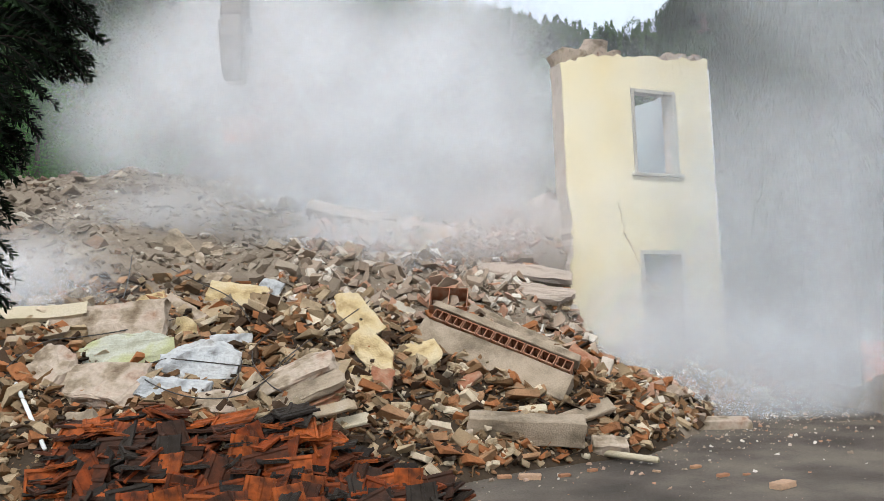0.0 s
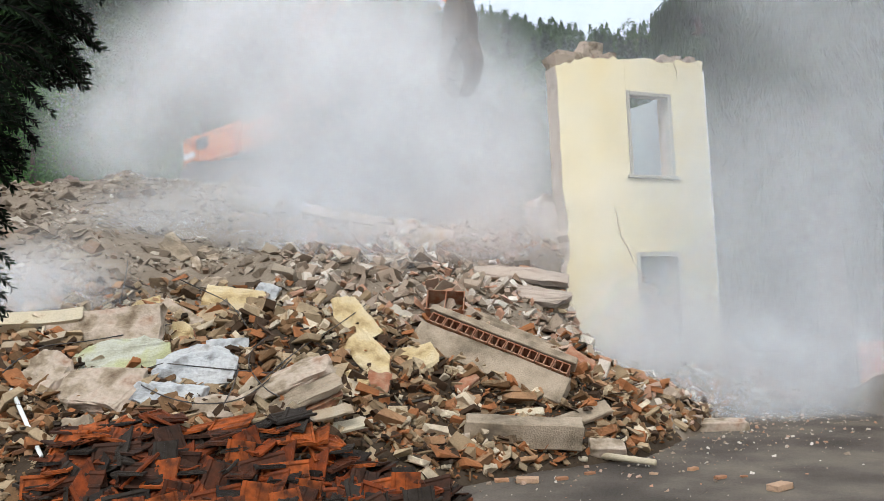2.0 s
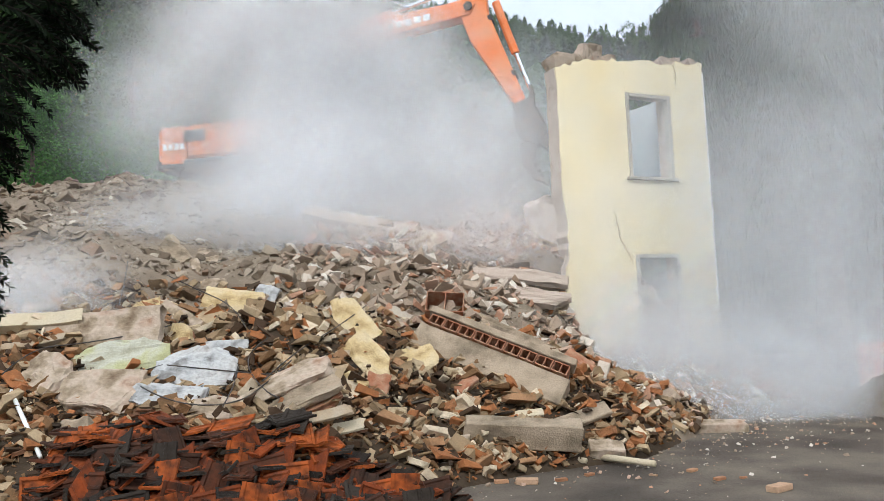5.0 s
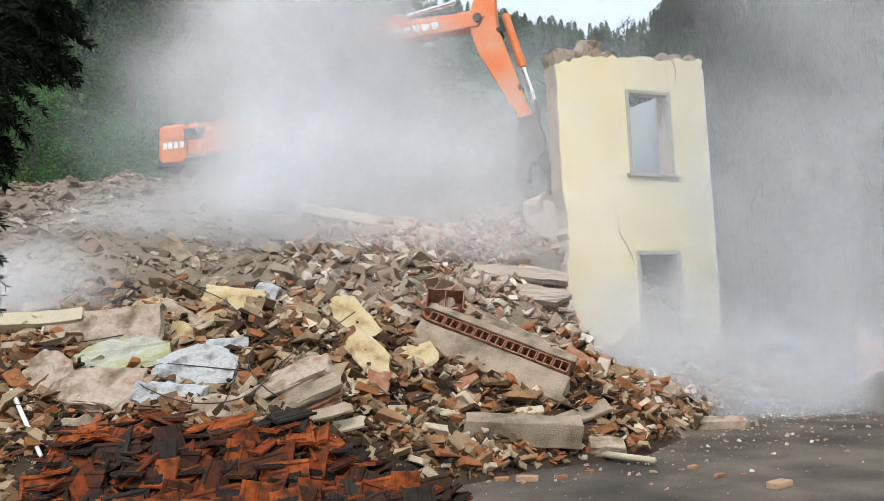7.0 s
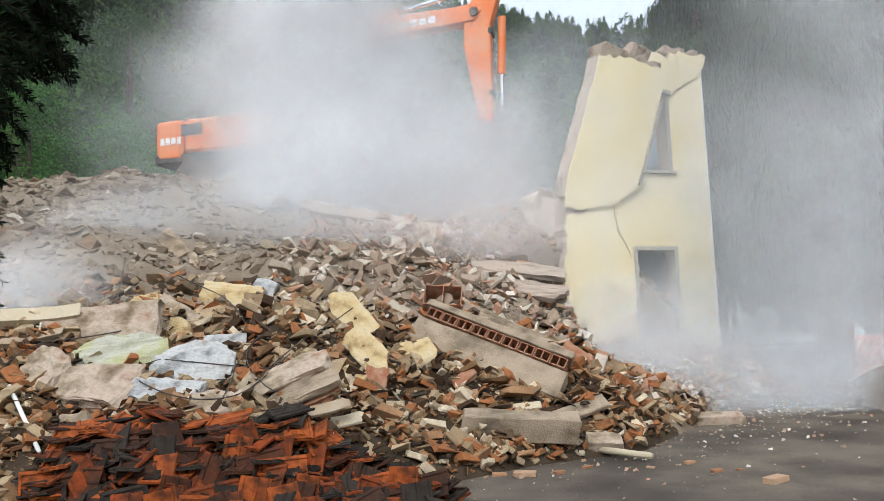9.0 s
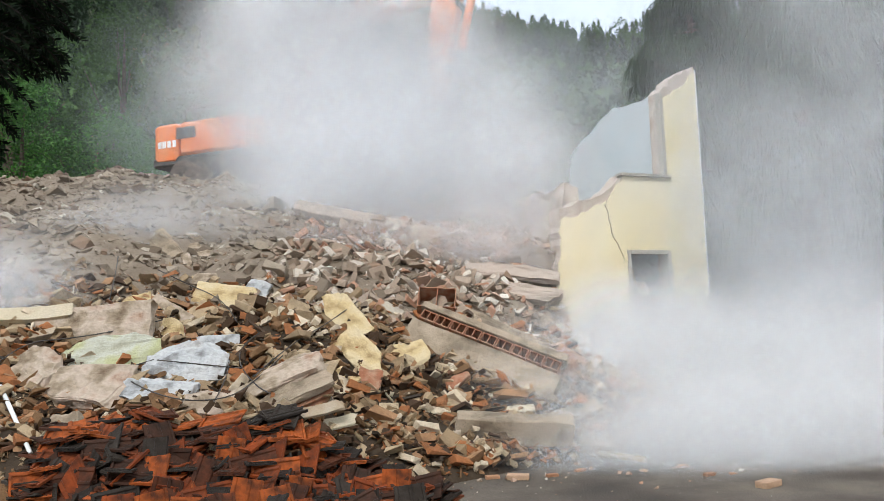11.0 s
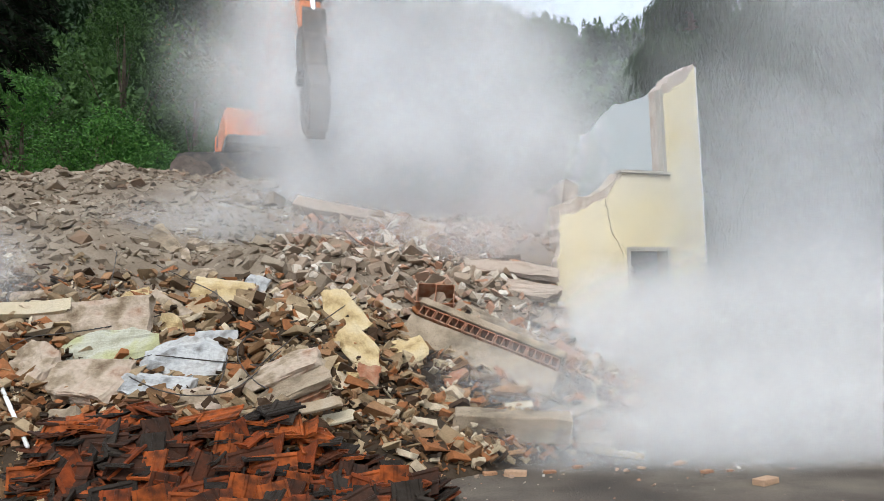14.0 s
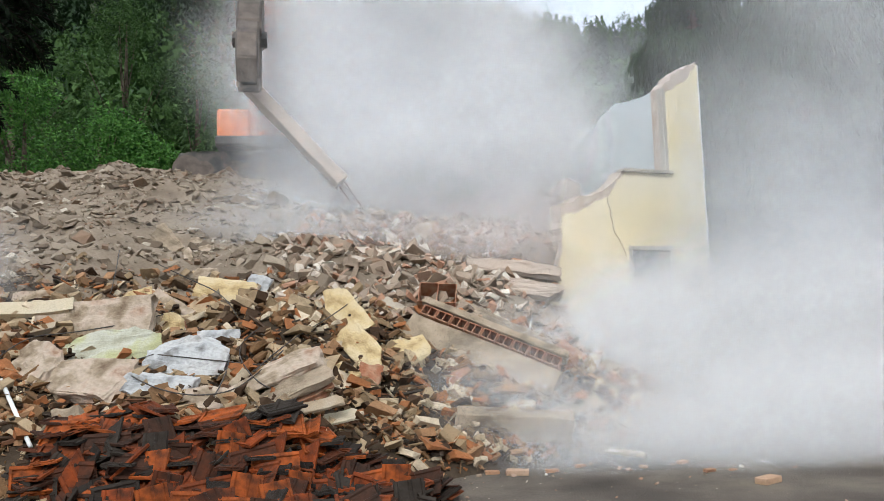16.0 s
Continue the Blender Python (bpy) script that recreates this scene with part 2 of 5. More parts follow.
def chunk_bm(sx, sy, sz, seed, cuts=3, amp=0.12):
    """A broken lump of wall: a box with torn sides and chipped corners."""
    rng = random.Random(seed)
    bm = bmesh.new()
    bmesh.ops.create_cube(bm, size=1.0)
    for k in range(5):
        d = Vector((rng.uniform(-1, 1), rng.uniform(-1, 1), rng.uniform(-0.35, 0.35))).normalized()
        g = bmesh.ops.bisect_plane(bm, geom=bm.verts[:] + bm.edges[:] + bm.faces[:], plane_co=d * rng.uniform(0.40, 0.55), plane_no=d, clear_outer=True)
        edges = [e for e in bm.edges if e.is_boundary]
        if edges:
            bmesh.ops.holes_fill(bm, edges=edges)
    bmesh.ops.triangulate(bm, faces=bm.faces[:])
    bmesh.ops.subdivide_edges(bm, edges=bm.edges[:], cuts=cuts, use_grid_fill=True)
    bmesh.ops.transform(bm, matrix=Matrix.Diagonal((sx, sy, sz, 1)), verts=bm.verts[:])
    s = min(sx, sy, sz)
    for v in bm.verts:
        v.co += noise.noise_vector(v.co * (1.6 / max(s, 0.12)) + Vector((seed, seed * 2.7, 1))) * amp * s
    bmesh.ops.recalc_face_normals(bm, faces=bm.faces[:])
    return bm


def fast_mesh(name, verts, faces, material):
    me = bpy.data.meshes.new(name)
    me.from_pydata(verts, [], faces)
    me.materials.append(material)
    return me


def scatter_mesh(name, templates, mats, material):
    """Joins many small pieces, each a template (points, triangles) moved by a 3x4 matrix, into one mesh."""
    V, T, base = [], [], 0
    for k, a in mats:
        p, f = templates[k]
        V.append(p @ a[:, :3].T + a[:, 3])
        T.append(f + base)
        base += len(p)
    V, T = np.concatenate(V), np.concatenate(T)
    me = bpy.data.meshes.new(name)
    me.vertices.add(len(V))
    me.vertices.foreach_set("co", V.astype(np.float32).ravel())
    me.loops.add(T.size)
    me.loops.foreach_set("vertex_index", T.astype(np.int32).ravel())
    me.polygons.add(len(T))
    me.polygons.foreach_set("loop_start", np.arange(0, T.size, 3, dtype=np.int32))
    me.polygons.foreach_set("use_smooth", np.zeros(len(T), dtype=bool))
    me.update(calc_edges=True)
    me.validate()
    me.materials.append(material)
    return me


def template(bm):
    bmesh.ops.triangulate(bm, faces=bm.faces[:])
    bm.verts.index_update()
    p = np.array([v.co[:] for v in bm.verts])
    f = np.array([[v.index for v in fa.verts] for fa in bm.faces])
    bm.free()
    return p, f


def turn(rng, tilt=3.14):
    """A random rotation; tilt limits how far it leans."""
    e = Euler((rng.uniform(-tilt, tilt), rng.uniform(-tilt, tilt), rng.uniform(-3.14, 3.14)))
    return np.array(e.to_matrix())


def aim(x, y, z, azimuth, pitch=0.0, roll=0.0):
    """A pose whose own x axis points along azimuth (degrees from +x towards +y) and rises by pitch."""
    return Matrix.Translation((x, y, z)) @ Matrix.Rotation(radians(azimuth), 4, "Z") @ Matrix.Rotation(radians(-pitch), 4, "Y") @ Matrix.Rotation(radians(roll), 4, "X")


# ---- ground and hill ----
def lumps(x, y, seed, scale, octaves=4):
    x, y = np.asarray(x, float), np.asarray(y, float)
    r = np.random.RandomState(seed)
    out, amp, f = np.zeros(np.broadcast(x, y).shape), 1.0, 1.0 / scale
    for _ in range(octaves):
        for _ in range(3):
            a, ph = r.uniform(0, 6.28), r.uniform(0, 6.28)
            out += amp / 3 * np.sin((x * np.cos(a) + y * np.sin(a)) * f * 6.28 + ph)
        amp, f = amp * 0.55, f * 2.03
    return out


def smooth(a, b, x):
    k = np.clip((np.asarray(x, float) - a) / (b - a), 0, 1)
    return k * k * (3 - 2 * k)


def pile_z(x, y, rough=1.0):
    """Height of the rubble heap: a toe in front, a ridge at about 18 m, a plateau behind it."""
    x, y = np.asarray(x, float), np.asarray(y, float)
    toe = np.interp(x, [-30, -1.5, -0.2, 0.9, 2.2, 3.6, 4.7, 6, 8], [5.6, 6.3, 7.4, 8.25, 8.8, 10.8, 12.9, 17, 24])
    top = np.interp(x, [-25, -14, -9, -6, -1, 2, 3.5, 6, 8], [3.0, 4.7, 5.4, 5.3, 4.5, 4.0, 3.4, 1.2, 0.2])
    k = np.clip((y - toe) / (18.3 - toe), 0, None)
    z = top * np.minimum(k, 1) ** 0.85
    front = y < 15.72 + (x - 2.5) * 0.42
    z = np.where(front, z * (1 - 0.68 * smooth(1.3, 3.0, x) * smooth(9, 13, y)), z)
    z += 0.55 * np.exp(-((x - 4.9) / 1.2) ** 2 - ((y - 14.6) / 1.2) ** 2)
    z *= 1 - smooth(27, 34, y)
    fade = smooth(0.0, 0.6, z)
    return z + fade * rough * (0.16 * lumps(x, y, 3, 2.6) + 0.05 * lumps(x, y, 5, 0.7, 2)) - 0.06 * (1 - smooth(0.0, 0.08, z))


def hill_z(x, y):
    far = np.interp(x, [-250, -60, 0, 45, 70, 120, 260], [190, 155, 124, 113, 109, 116, 148])
    k = np.clip((np.asarray(y, float) - 30) / 270, 0, 1)
    return far * k ** 1.25 + 2.0 * lumps(x, y, 8, 40, 3) * k - 0.3


def sheet(name, x0, x1, y0, y1, nx, ny, fz, material):
    X, Y = np.meshgrid(np.linspace(x0, x1, nx), np.linspace(y0, y1, ny))
    Z = fz(X, Y)
    v = np.stack([X, Y, Z], -1).reshape(-1, 3)
    i = np.arange(nx * ny).reshape(ny, nx)
    q = np.stack([i[:-1, :-1], i[:-1, 1:], i[1:, 1:], i[1:, :-1]], -1).reshape(-1, 4)
    me = fast_mesh(name, v.tolist(), q.tolist(), material)
    me.polygons.foreach_set("use_smooth", [True] * len(me.polygons))
    return new(name, me)


ground = sheet("ground", -900, 900, -900, 1100, 3, 3, lambda x, y: 0 * x, M["asphalt"])
tagged(ground, "dusty grey-brown asphalt yard strewn with grit", "ground", kind="structure")
pile = sheet("rubble_pile", -24, 9, 5, 34, 300, 260, pile_z, M["earth"])
pile.data.materials.append(M["dusty_earth"])
for poly in pile.data.polygons:
    cx, cy = poly.center.x, poly.center.y
    if cy > 10.4 + 0.5 * math.sin(cx * 1.7) + 0.35 * math.sin(cx * 4.1 + cy * 2.3):
        poly.material_index = 1
tagged(pile, "long heap of earth and rubble left by the demolished house", "rubble", kind="structure")
hill = sheet("hillside", -260, 260, 31, 320, 60, 60, hill_z, M["soil"])
tagged(hill, "steep wooded hillside behind the demolition site", "hill", kind="structure")

GX, GY = np.linspace(-24, 9, 500), np.linspace(5, 34, 440)
GZ = pile_z(*np.meshgrid(GX, GY))


def lie(x, y):
    """Height of the heap's surface, or of the yard beside it."""
    i, j = (x + 24) / 33 * 499, (y - 5) / 29 * 439
    if not (0 <= i < 499 and 0 <= j < 439):
        return 0.0
    a, b = int(i), int(j)
    u, v = i - a, j - b
    z = (GZ[b, a] * (1 - u) + GZ[b, a + 1] * u) * (1 - v) + (GZ[b + 1, a] * (1 - u) + GZ[b + 1, a + 1] * u) * v
    return max(0.0, float(z))


# ---- rubble ----
RNG = random.Random(11)


def rock_templates(n, flat=False):
    """Angular broken pieces: hulls of a few points in a flat or stout box."""
    out = []
    for k in range(n):
        bm = bmesh.new()
        sc = (0.5, RNG.uniform(0.2, 0.45), RNG.uniform(0.07, 0.18)) if flat else (0.5, RNG.uniform(0.3, 0.45), RNG.uniform(0.2, 0.36))
        for i in range(13):
            p = [RNG.choice((-1, 1)) * RNG.uniform(0.55, 1.0) for _ in range(3)]
            bm.verts.new([a * b for a, b in zip(p, sc)])
        hull = bmesh.ops.convex_hull(bm, input=bm.verts[:])
        loose = [v for v in bm.verts if not v.link_faces]
        bmesh.ops.delete(bm, geom=loose, context="VERTS")
        out.append(template(bm))
    return out


def splinter_templates(n):
    out = []
    for k in range(n):
        bm = box_bm(1.0, RNG.uniform(0.08, 0.16), RNG.uniform(0.04, 0.1))
        for v in bm.verts:
            v.co += Vector((RNG.uniform(-0.06, 0.06), RNG.uniform(-0.015, 0.015), RNG.uniform(-0.015, 0.015)))
        out.append(template(bm))
    return out


def brick_templates(n):
    out = []
    for k in range(n):
        bm = box_bm(RNG.uniform(0.6, 1.1), RNG.uniform(0.4, 0.52), RNG.uniform(0.2, 0.3))
        for v in bm.verts:
            v.co += Vector([RNG.uniform(-0.05, 0.05) for _ in range(3)])
        d = Vector((1, RNG.uniform(-0.7, 0.7), RNG.uniform(-0.5, 0.5)))
        bmesh.ops.bisect_plane(bm, geom=bm.verts[:] + bm.edges[:] + bm.faces[:], plane_co=d * RNG.uniform(0.1, 0.4), plane_no=d, clear_outer=True)
        bmesh.ops.holes_fill(bm, edges=[e for e in bm.edges if e.is_boundary])
        out.append(template(bm))
    return out


ROCKS = rock_templates(10) + rock_templates(14, True)
BITS = ROCKS + splinter_templates(8)
BRICKS = brick_templates(10)


def strew(name, label, count, area, size, material, seed, templates=ROCKS, tilt=0.75, keep=None, sink=0.15, base=None):
    """Loose pieces lying on the heap within area (x0, x1, y0, y1), joined into one mesh."""
    rng = random.Random(seed)
    mats = []
    while len(mats) < count:
        x, y = rng.uniform(*area[:2]), rng.uniform(*area[2:])
        if keep and rng.random() > keep(x, y):
            continue
        s = size[0] * (size[1] / size[0]) ** (rng.random() ** 1.7)
        z = (lie(x, y) if base is None else base) + s * sink
        a = np.zeros((3, 4))
        a[:, :3] = turn(rng, tilt) * s
        a[:, 3] = x, y, max(z, s * 0.12)
        mats.append((rng.randrange(len(templates)), a))
    ob = new(name, scatter_mesh(name, templates, mats, material))
    return tagged(ob, label, "rubble", kind="stuff")


def on_pile(x, y):
    return 1.0 if lie(x, y) > 0.03 else 0.0


FLAT = ROCKS[10:] + BRICKS + BITS[24:28] + ROCKS[:2]
SHARDS = ROCKS[10:] + ROCKS[10:] + BRICKS[:5]


def lower(x, y):
    """Thins the reddish pieces out up the slope, and leaves gaps down to the darkened soil."""
    if lie(x, y) < 0.03:
        return 0.0
    gaps = 0.45 + 0.55 * float(smooth(-0.35, 0.35, lumps(x, y, 17, 0.9, 2)))
    return gaps * (1 - float(smooth(9.4, 11.6, y - 0.25 * max(0.0, x))))


def upper(x, y):
    return (1.0 if lie(x, y) > 0.03 else 0.0) * float(smooth(9.6, 10.9, y))


strew("earth_rubble", "brown earth and broken stones on the heap's upper slope", 15000, (-14, 2.5, 9.6, 19.5), (0.025, 0.24), M["earth_rubble"], 1, FLAT, keep=upper, sink=0.03)
strew("slope_stones", "larger grey-brown stones lying on the upper slope", 550, (-13, 2.5, 10.0, 19.3), (0.14, 0.5), M["earth_rubble"], 6, ROCKS, keep=upper, sink=0.06, tilt=0.7)
strew("brick_rubble", "broken bricks, stones and splinters on the lower slope", 10500, (-6, 4.2, 6.4, 12.5), (0.03, 0.28), M["mixed_rubble"], 2, FLAT, keep=lower, sink=0.2, tilt=0.9)
strew("brick_lumps", "larger broken bricks and mortar lumps on the lower slope", 650, (-5.5, 4.2, 7.4, 12.0), (0.15, 0.40), M["mixed_rubble"], 7, SHARDS, keep=lower, sink=0.22, tilt=0.9)
strew("pale_rubble", "dusty pale bricks and plaster by the ruined house", 8000, (-2.5, 6.2, 10.2, 18.8), (0.04, 0.38), M["pale_rubble"], 3, FLAT, keep=on_pile, sink=0.18, tilt=1.0)
strew("splinters", "dark splinters, roots and burnt scraps among the rubble", 3200, (-6, 2.0, 6.4, 11.0), (0.06, 0.45), M["dark_debris"], 4, BITS[24:], keep=lower, sink=0.06, tilt=0.45)
strew("grit", "fine grit and crumbs scattered over the asphalt", 6500, (-1.0, 9.0, 5.5, 14.5), (0.008, 0.06), M["pale_rubble"], 5, ROCKS[:10], keep=lambda x, y: math.exp(-max(0.0, (9.2 + 0.55 * x) - y) * 0.8) if y > 5.8 else 0.08, base=0.0)


# ---- ruined house ----
HX, HY, HA = 2.5, 15.5, 22.8
house = empty("ruined_house", pose(HX, HY, 0, 0, 0, HA), "corner of a yellow two-storey house, half torn down", "house")
WALL_T = 0.45
rng_h = random.Random(5)
U0, U1 = 0.0, 3.88
# window openings along the front: left, right, sill, head
WIN = ((1.72, 2.92, 4.60, 6.46), (1.74, 2.90, 1.08, 2.94))


def wall_piece(name, outline, parent, material=None, label="", thick=WALL_T, at=None):
    bm = prism_bm(outline, thick, 0.0, at=thick / 2 if at is None else at)
    return part(name, bm, material or M["facade"], parent, label)


def torn_wall(name, outline, parent, label="", core=None):
    """A piece of the front: a skin of plaster on torn masonry."""
    ob = part(name, prism_bm(outline, 0.03, at=0.015), M["facade"], parent, label)
    part("masonry", prism_bm(core or outline, WALL_T - 0.034, at=0.034 + (WALL_T - 0.034) / 2), M["masonry"], ob, "torn brick and stone core of the wall")
    return ob


def edge(*pts):
    """A broken line through the points."""
    out = []
    for a, b in zip(pts, pts[1:]):
        out += jag(a, b, max(2, int(math.hypot(b[0] - a[0], b[1] - a[1]) / 0.12)), 0.05, rng_h)
    return out + [pts[-1]]


# lines along which the front tears: through the masonry, and lower down through the plaster
CORE = edge((1.72, 4.57), (1.3, 4.2), (0.75, 3.98), (0.12, 3.8))
SKIN = edge((1.72, 4.52), (1.35, 4.02), (0.8, 3.74), (0.12, 3.55))
CORE_TOP = edge((3.84, 7.15), (3.3, 6.86), (2.90, 6.5))
SKIN_TOP = edge((3.84, 7.0), (3.4, 6.62), (2.90, 6.34))
LEFT_LOW = edge((0.12, 3.55), (0.02, 2.4), (0.1, 1.2), (0, 0))[1:]
LEFT_HIGH = [(0.0, 6.85)] + [(0.03 + 0.012 * math.sin(k * 2.3), 6.6 - 0.3 * k) for k in range(9)] + [(0.12, 3.85)]
w = WIN[1]
torn_wall("front_wall", SKIN + LEFT_LOW + [(w[0], 0), (w[0], 4.52)], house, "faded yellow plaster, cracked and broken off along its top", CORE + LEFT_LOW + [(w[0], 0), (w[0], 4.57)])
torn_wall("front_wall", [(w[0], 0), (w[1], 0), (w[1], w[2]), (w[0], w[2])], house)
torn_wall("front_wall", [(w[0], w[3]), (w[1], w[3]), (w[1], 4.58), (w[0], 4.58)], house)
torn_wall("front_wall", [(w[1], 0), (U1, 0), (U1, 7.1)] + SKIN_TOP, house, "yellow plastered corner pier with a torn top", [(w[1], 0), (U1, 0), (U1, 7.16)] + CORE_TOP)
part("corner_trim", box_bm(0.035, 0.06, 7.05, 0.004, (U1 + 0.012, 0.02, 3.55)), M["white_paint"], house, "thin white corner edge")

# the part that gives way
TOP = edge((1.72, 7.16), (1.2, 7.12), (0.6, 7.02), (0.0, 6.85))
fall_left = torn_wall("upper_wall", [(1.72, 4.54)] + TOP + LEFT_HIGH[1:-1] + SKIN[::-1][:-1], house, "yellow plastered upper wall that tears loose and falls", [(1.72, 4.59)] + TOP + LEFT_HIGH[1:-1] + CORE[::-1][:-1])
fall_head = torn_wall("window_head", [(1.725, 6.46), (2.895, 6.46), (2.895, 7.2)] + edge((2.895, 7.2), (2.2, 7.22), (1.725, 7.16))[1:], house, "yellow wall above the upper window that falls")
CAP_LINE = [(U1, 7.17), (U1 + 0.03, 7.3)] + edge((U1 + 0.03, 7.3), (3.3, 7.26), (2.90, 7.21))[1:]
fall_cap = torn_wall("corner_cap", SKIN_TOP[::-1] + CAP_LINE, house, "yellow top corner that breaks away", CORE_TOP[::-1] + CAP_LINE)
for u, zz, sx, sz, s in ((0.55, 7.05, 0.9, 0.3, 1), (0.95, 7.25, 0.7, 0.42, 2), (0.25, 6.95, 0.5, 0.35, 3), (1.35, 7.18, 0.45, 0.2, 4)):
    bm = chunk_bm(sx, 0.5, sz, 40 + s)
    bmesh.ops.translate(bm, verts=bm.verts[:], vec=(u, 0.3, zz))
    part("broken_masonry", bm, M["white_plaster"], fall_left, "grey-white torn masonry crest")
for u, s in ((2.95, 1), (3.3, 2), (3.72, 3)):
    bm = chunk_bm(0.34, 0.4, 0.22, 50 + s)
    bmesh.ops.translate(bm, verts=bm.verts[:], vec=(u, 0.25, 7.3))
    part("broken_masonry", bm, M["white_plaster"], fall_cap)

side = [(0.45, 0), (5.0, 0)] + edge((5.0, 0), (4.9, 3.4), (4.75, 5.4), (4.55, 6.05), (3.9, 6.35), (2.6, 6.85), (1.4, 6.7), (0.45, 6.95))[1:]
bm = bmesh.new()
lo = [bm.verts.new((U1 - 0.42, a, b)) for a, b in side]
hi = [bm.verts.new((U1 - 0.03, a, b)) for a, b in side]
bm.faces.new(lo)
bm.faces.new(hi[::-1])
for i in range(len(side)):
    j = (i + 1) % len(side)
    bm.faces.new((lo[i], lo[j], hi[j], hi[i]))
bmesh.ops.recalc_face_normals(bm, faces=bm.faces[:])
part("side_wall", bm, M["inner_wall"], house, "pale blue-grey inner plaster of the side wall, torn at its top")


def window_unit(u0, u1, z0, z1, head=True):
    """Stone surround and sill, slightly proud of the plaster."""
    f = 0.09
    frame_ob = part("window_frame", box_bm(f, 0.16, z1 - z0, 0.008, (u1 - f / 2, 0.06, (z0 + z1) / 2)), M["frame_paint"], house, "grey weathered window surround")
    sill_ob = part("window_sill", box_bm(u1 - u0 + 0.16, 0.24, 0.07, 0.01, ((u0 + u1) / 2, 0.04, z0 - 0.036)), M["frame_paint"], house, "grey stone sill")
    if head:
        part("window_frame", box_bm(f, 0.16, z1 - z0, 0.008, (u0 + f / 2, 0.06, (z0 + z1) / 2)), M["frame_paint"], house)
        part("window_frame", box_bm(u1 - u0 - 2 * f, 0.16, f, 0.008, ((u0 + u1) / 2, 0.06, z1 - f / 2)), M["frame_paint"], house)


window_unit(*WIN[0], head=False)
window_unit(*WIN[1])
# upper window's other jamb and head go with the falling pieces
part("window_frame", box_bm(0.08, 0.16, 1.86, 0.008, (1.77, 0.06, 5.53)), M["frame_paint"], fall_left, "grey weathered window surround")
part("window_frame", box_bm(1.03, 0.16, 0.08, 0.008, (2.335, 0.06, 6.41)), M["frame_paint"], fall_head, "grey weathered window head")

bm = chunk_bm(0.9, 1.6, 1.5, 73, 4, 0.35)
bmesh.ops.translate(bm, verts=bm.verts[:], vec=(0.75, 1.4, 3.6))
part("inner_wall_stub", bm, M["masonry"], house, "torn stub of a brown masonry cross wall")
part("floor_edge", rough_bm(box_bm(2.4, 2.2, 0.22, 0, (2.2, 1.75, 3.45)), 0.05, 2.0, 3, 3), M["concrete"], house, "broken edge of the upper floor")


def crack(parent, pts, width, label=""):
    """A jagged dark gap where the plaster has split."""
    line = edge(*pts)
    bm = bmesh.new()
    for (a, c), (d, e) in zip(line, line[1:]):
        w = width * rng_h.uniform(0.4, 1.2)
        prism_bm([(a - w, c), (a + w, c + w), (d + w, e), (d - w, e - w)], 0.006, bm=bm, at=-0.001)
    part("crack", bm, M["dark_debris"], parent, label or "dark crack through the plaster")


front = next(o for o in house.children if o.name.startswith("front_wall"))
crack(front, [(1.28, 4.0), (1.36, 3.3), (1.66, 2.7)], 0.006)
crack(fall_cap, [(3.1, 6.7), (3.14, 7.0), (3.05, 7.2)], 0.006)


# ---- excavator ----
EX = Vector((-4.86, 23.0, 5.4))
excavator = empty("excavator", Matrix.Translation(EX), "orange crawler excavator with a demolition crusher, working on the heap", "excavator")
TR = pose(0, 0, 0, 0, 0, 4)


def track(y):
    n = 28
    ring = []
    for i in range(n):
        k = i / n * 2 * math.pi
        x = 2.0 * max(-1, min(1, 1.9 * math.cos(k))) + 0.47 * math.cos(k)
        z = 0.5 + 0.48 * max(-1, min(1, 1.5 * math.sin(k)))
        ring.append((x, z))
    bm = prism_bm(ring, 0.6, 0.0)
    ob = part("track", bm, M["dark_steel"], excavator, "dark steel crawler track caked with dust")
    ob.matrix_basis = TR @ pose(0, y, 0)
    for k in range(-2, 3):
        w = part("track_wheel", tube_bm((k * 0.85, -0.32, 0.45), (k * 0.85, 0.32, 0.45), 0.3, seg=16), M["grey_steel"], ob)
    for x, r in ((-2.15, 0.42), (2.15, 0.42)):
        part("track_sprocket", tube_bm((x, -0.33, 0.5), (x, 0.33, 0.5), r, seg=18), M["grey_steel"], ob)
    for k in range(26):
        part("track_shoe", box_bm(0.13, 0.62, 0.03, 0, (-2.1 + k * 0.168, 0, 1.0)), M["dark_steel"], ob)


track(-1.3)
track(1.3)
part("undercarriage", box_bm(2.6, 2.0, 0.5, 0.08, (0, 0, 0.65)), M["dark_steel"], excavator)

upper = part("upper_body", box_bm(5.3, 2.9, 0.28, 0.05, (-0.6, 0, 1.2), tube_bm((0, 0, 0.9), (0, 0, 1.1), 0.8, seg=24)), M["dark_steel"], excavator, "dark slewing deck")
part("counterweight", prism_bm([(-3.35, -1.15), (-3.15, -1.45), (-2.3, -1.5), (-2.3, 1.5), (-3.15, 1.45), (-3.35, 1.15), (-3.42, 0)], 1.2, 0.09, axis="z", at=1.75), M["orange_paint"], upper, "rounded orange counterweight")
part("engine_cover", box_bm(2.3, 2.86, 1.0, 0.08, (-1.12, 0, 1.86)), M["orange_paint"], upper, "orange engine cover")
part("engine_grille", box_bm(0.7, 0.02, 0.34, 0, (-2.0, -1.44, 2.02)), M["dark_steel"], upper, "dark louvred vent")
part("side_cover", box_bm(1.5, 0.9, 0.85, 0.06, (0.85, -1.0, 1.78)), M["orange_paint"], upper)
cab = part("cab", box_bm(1.5, 0.95, 1.65, 0.12, (1.0, 0.98, 2.2)), M["orange_paint"], upper, "orange driver's cab")
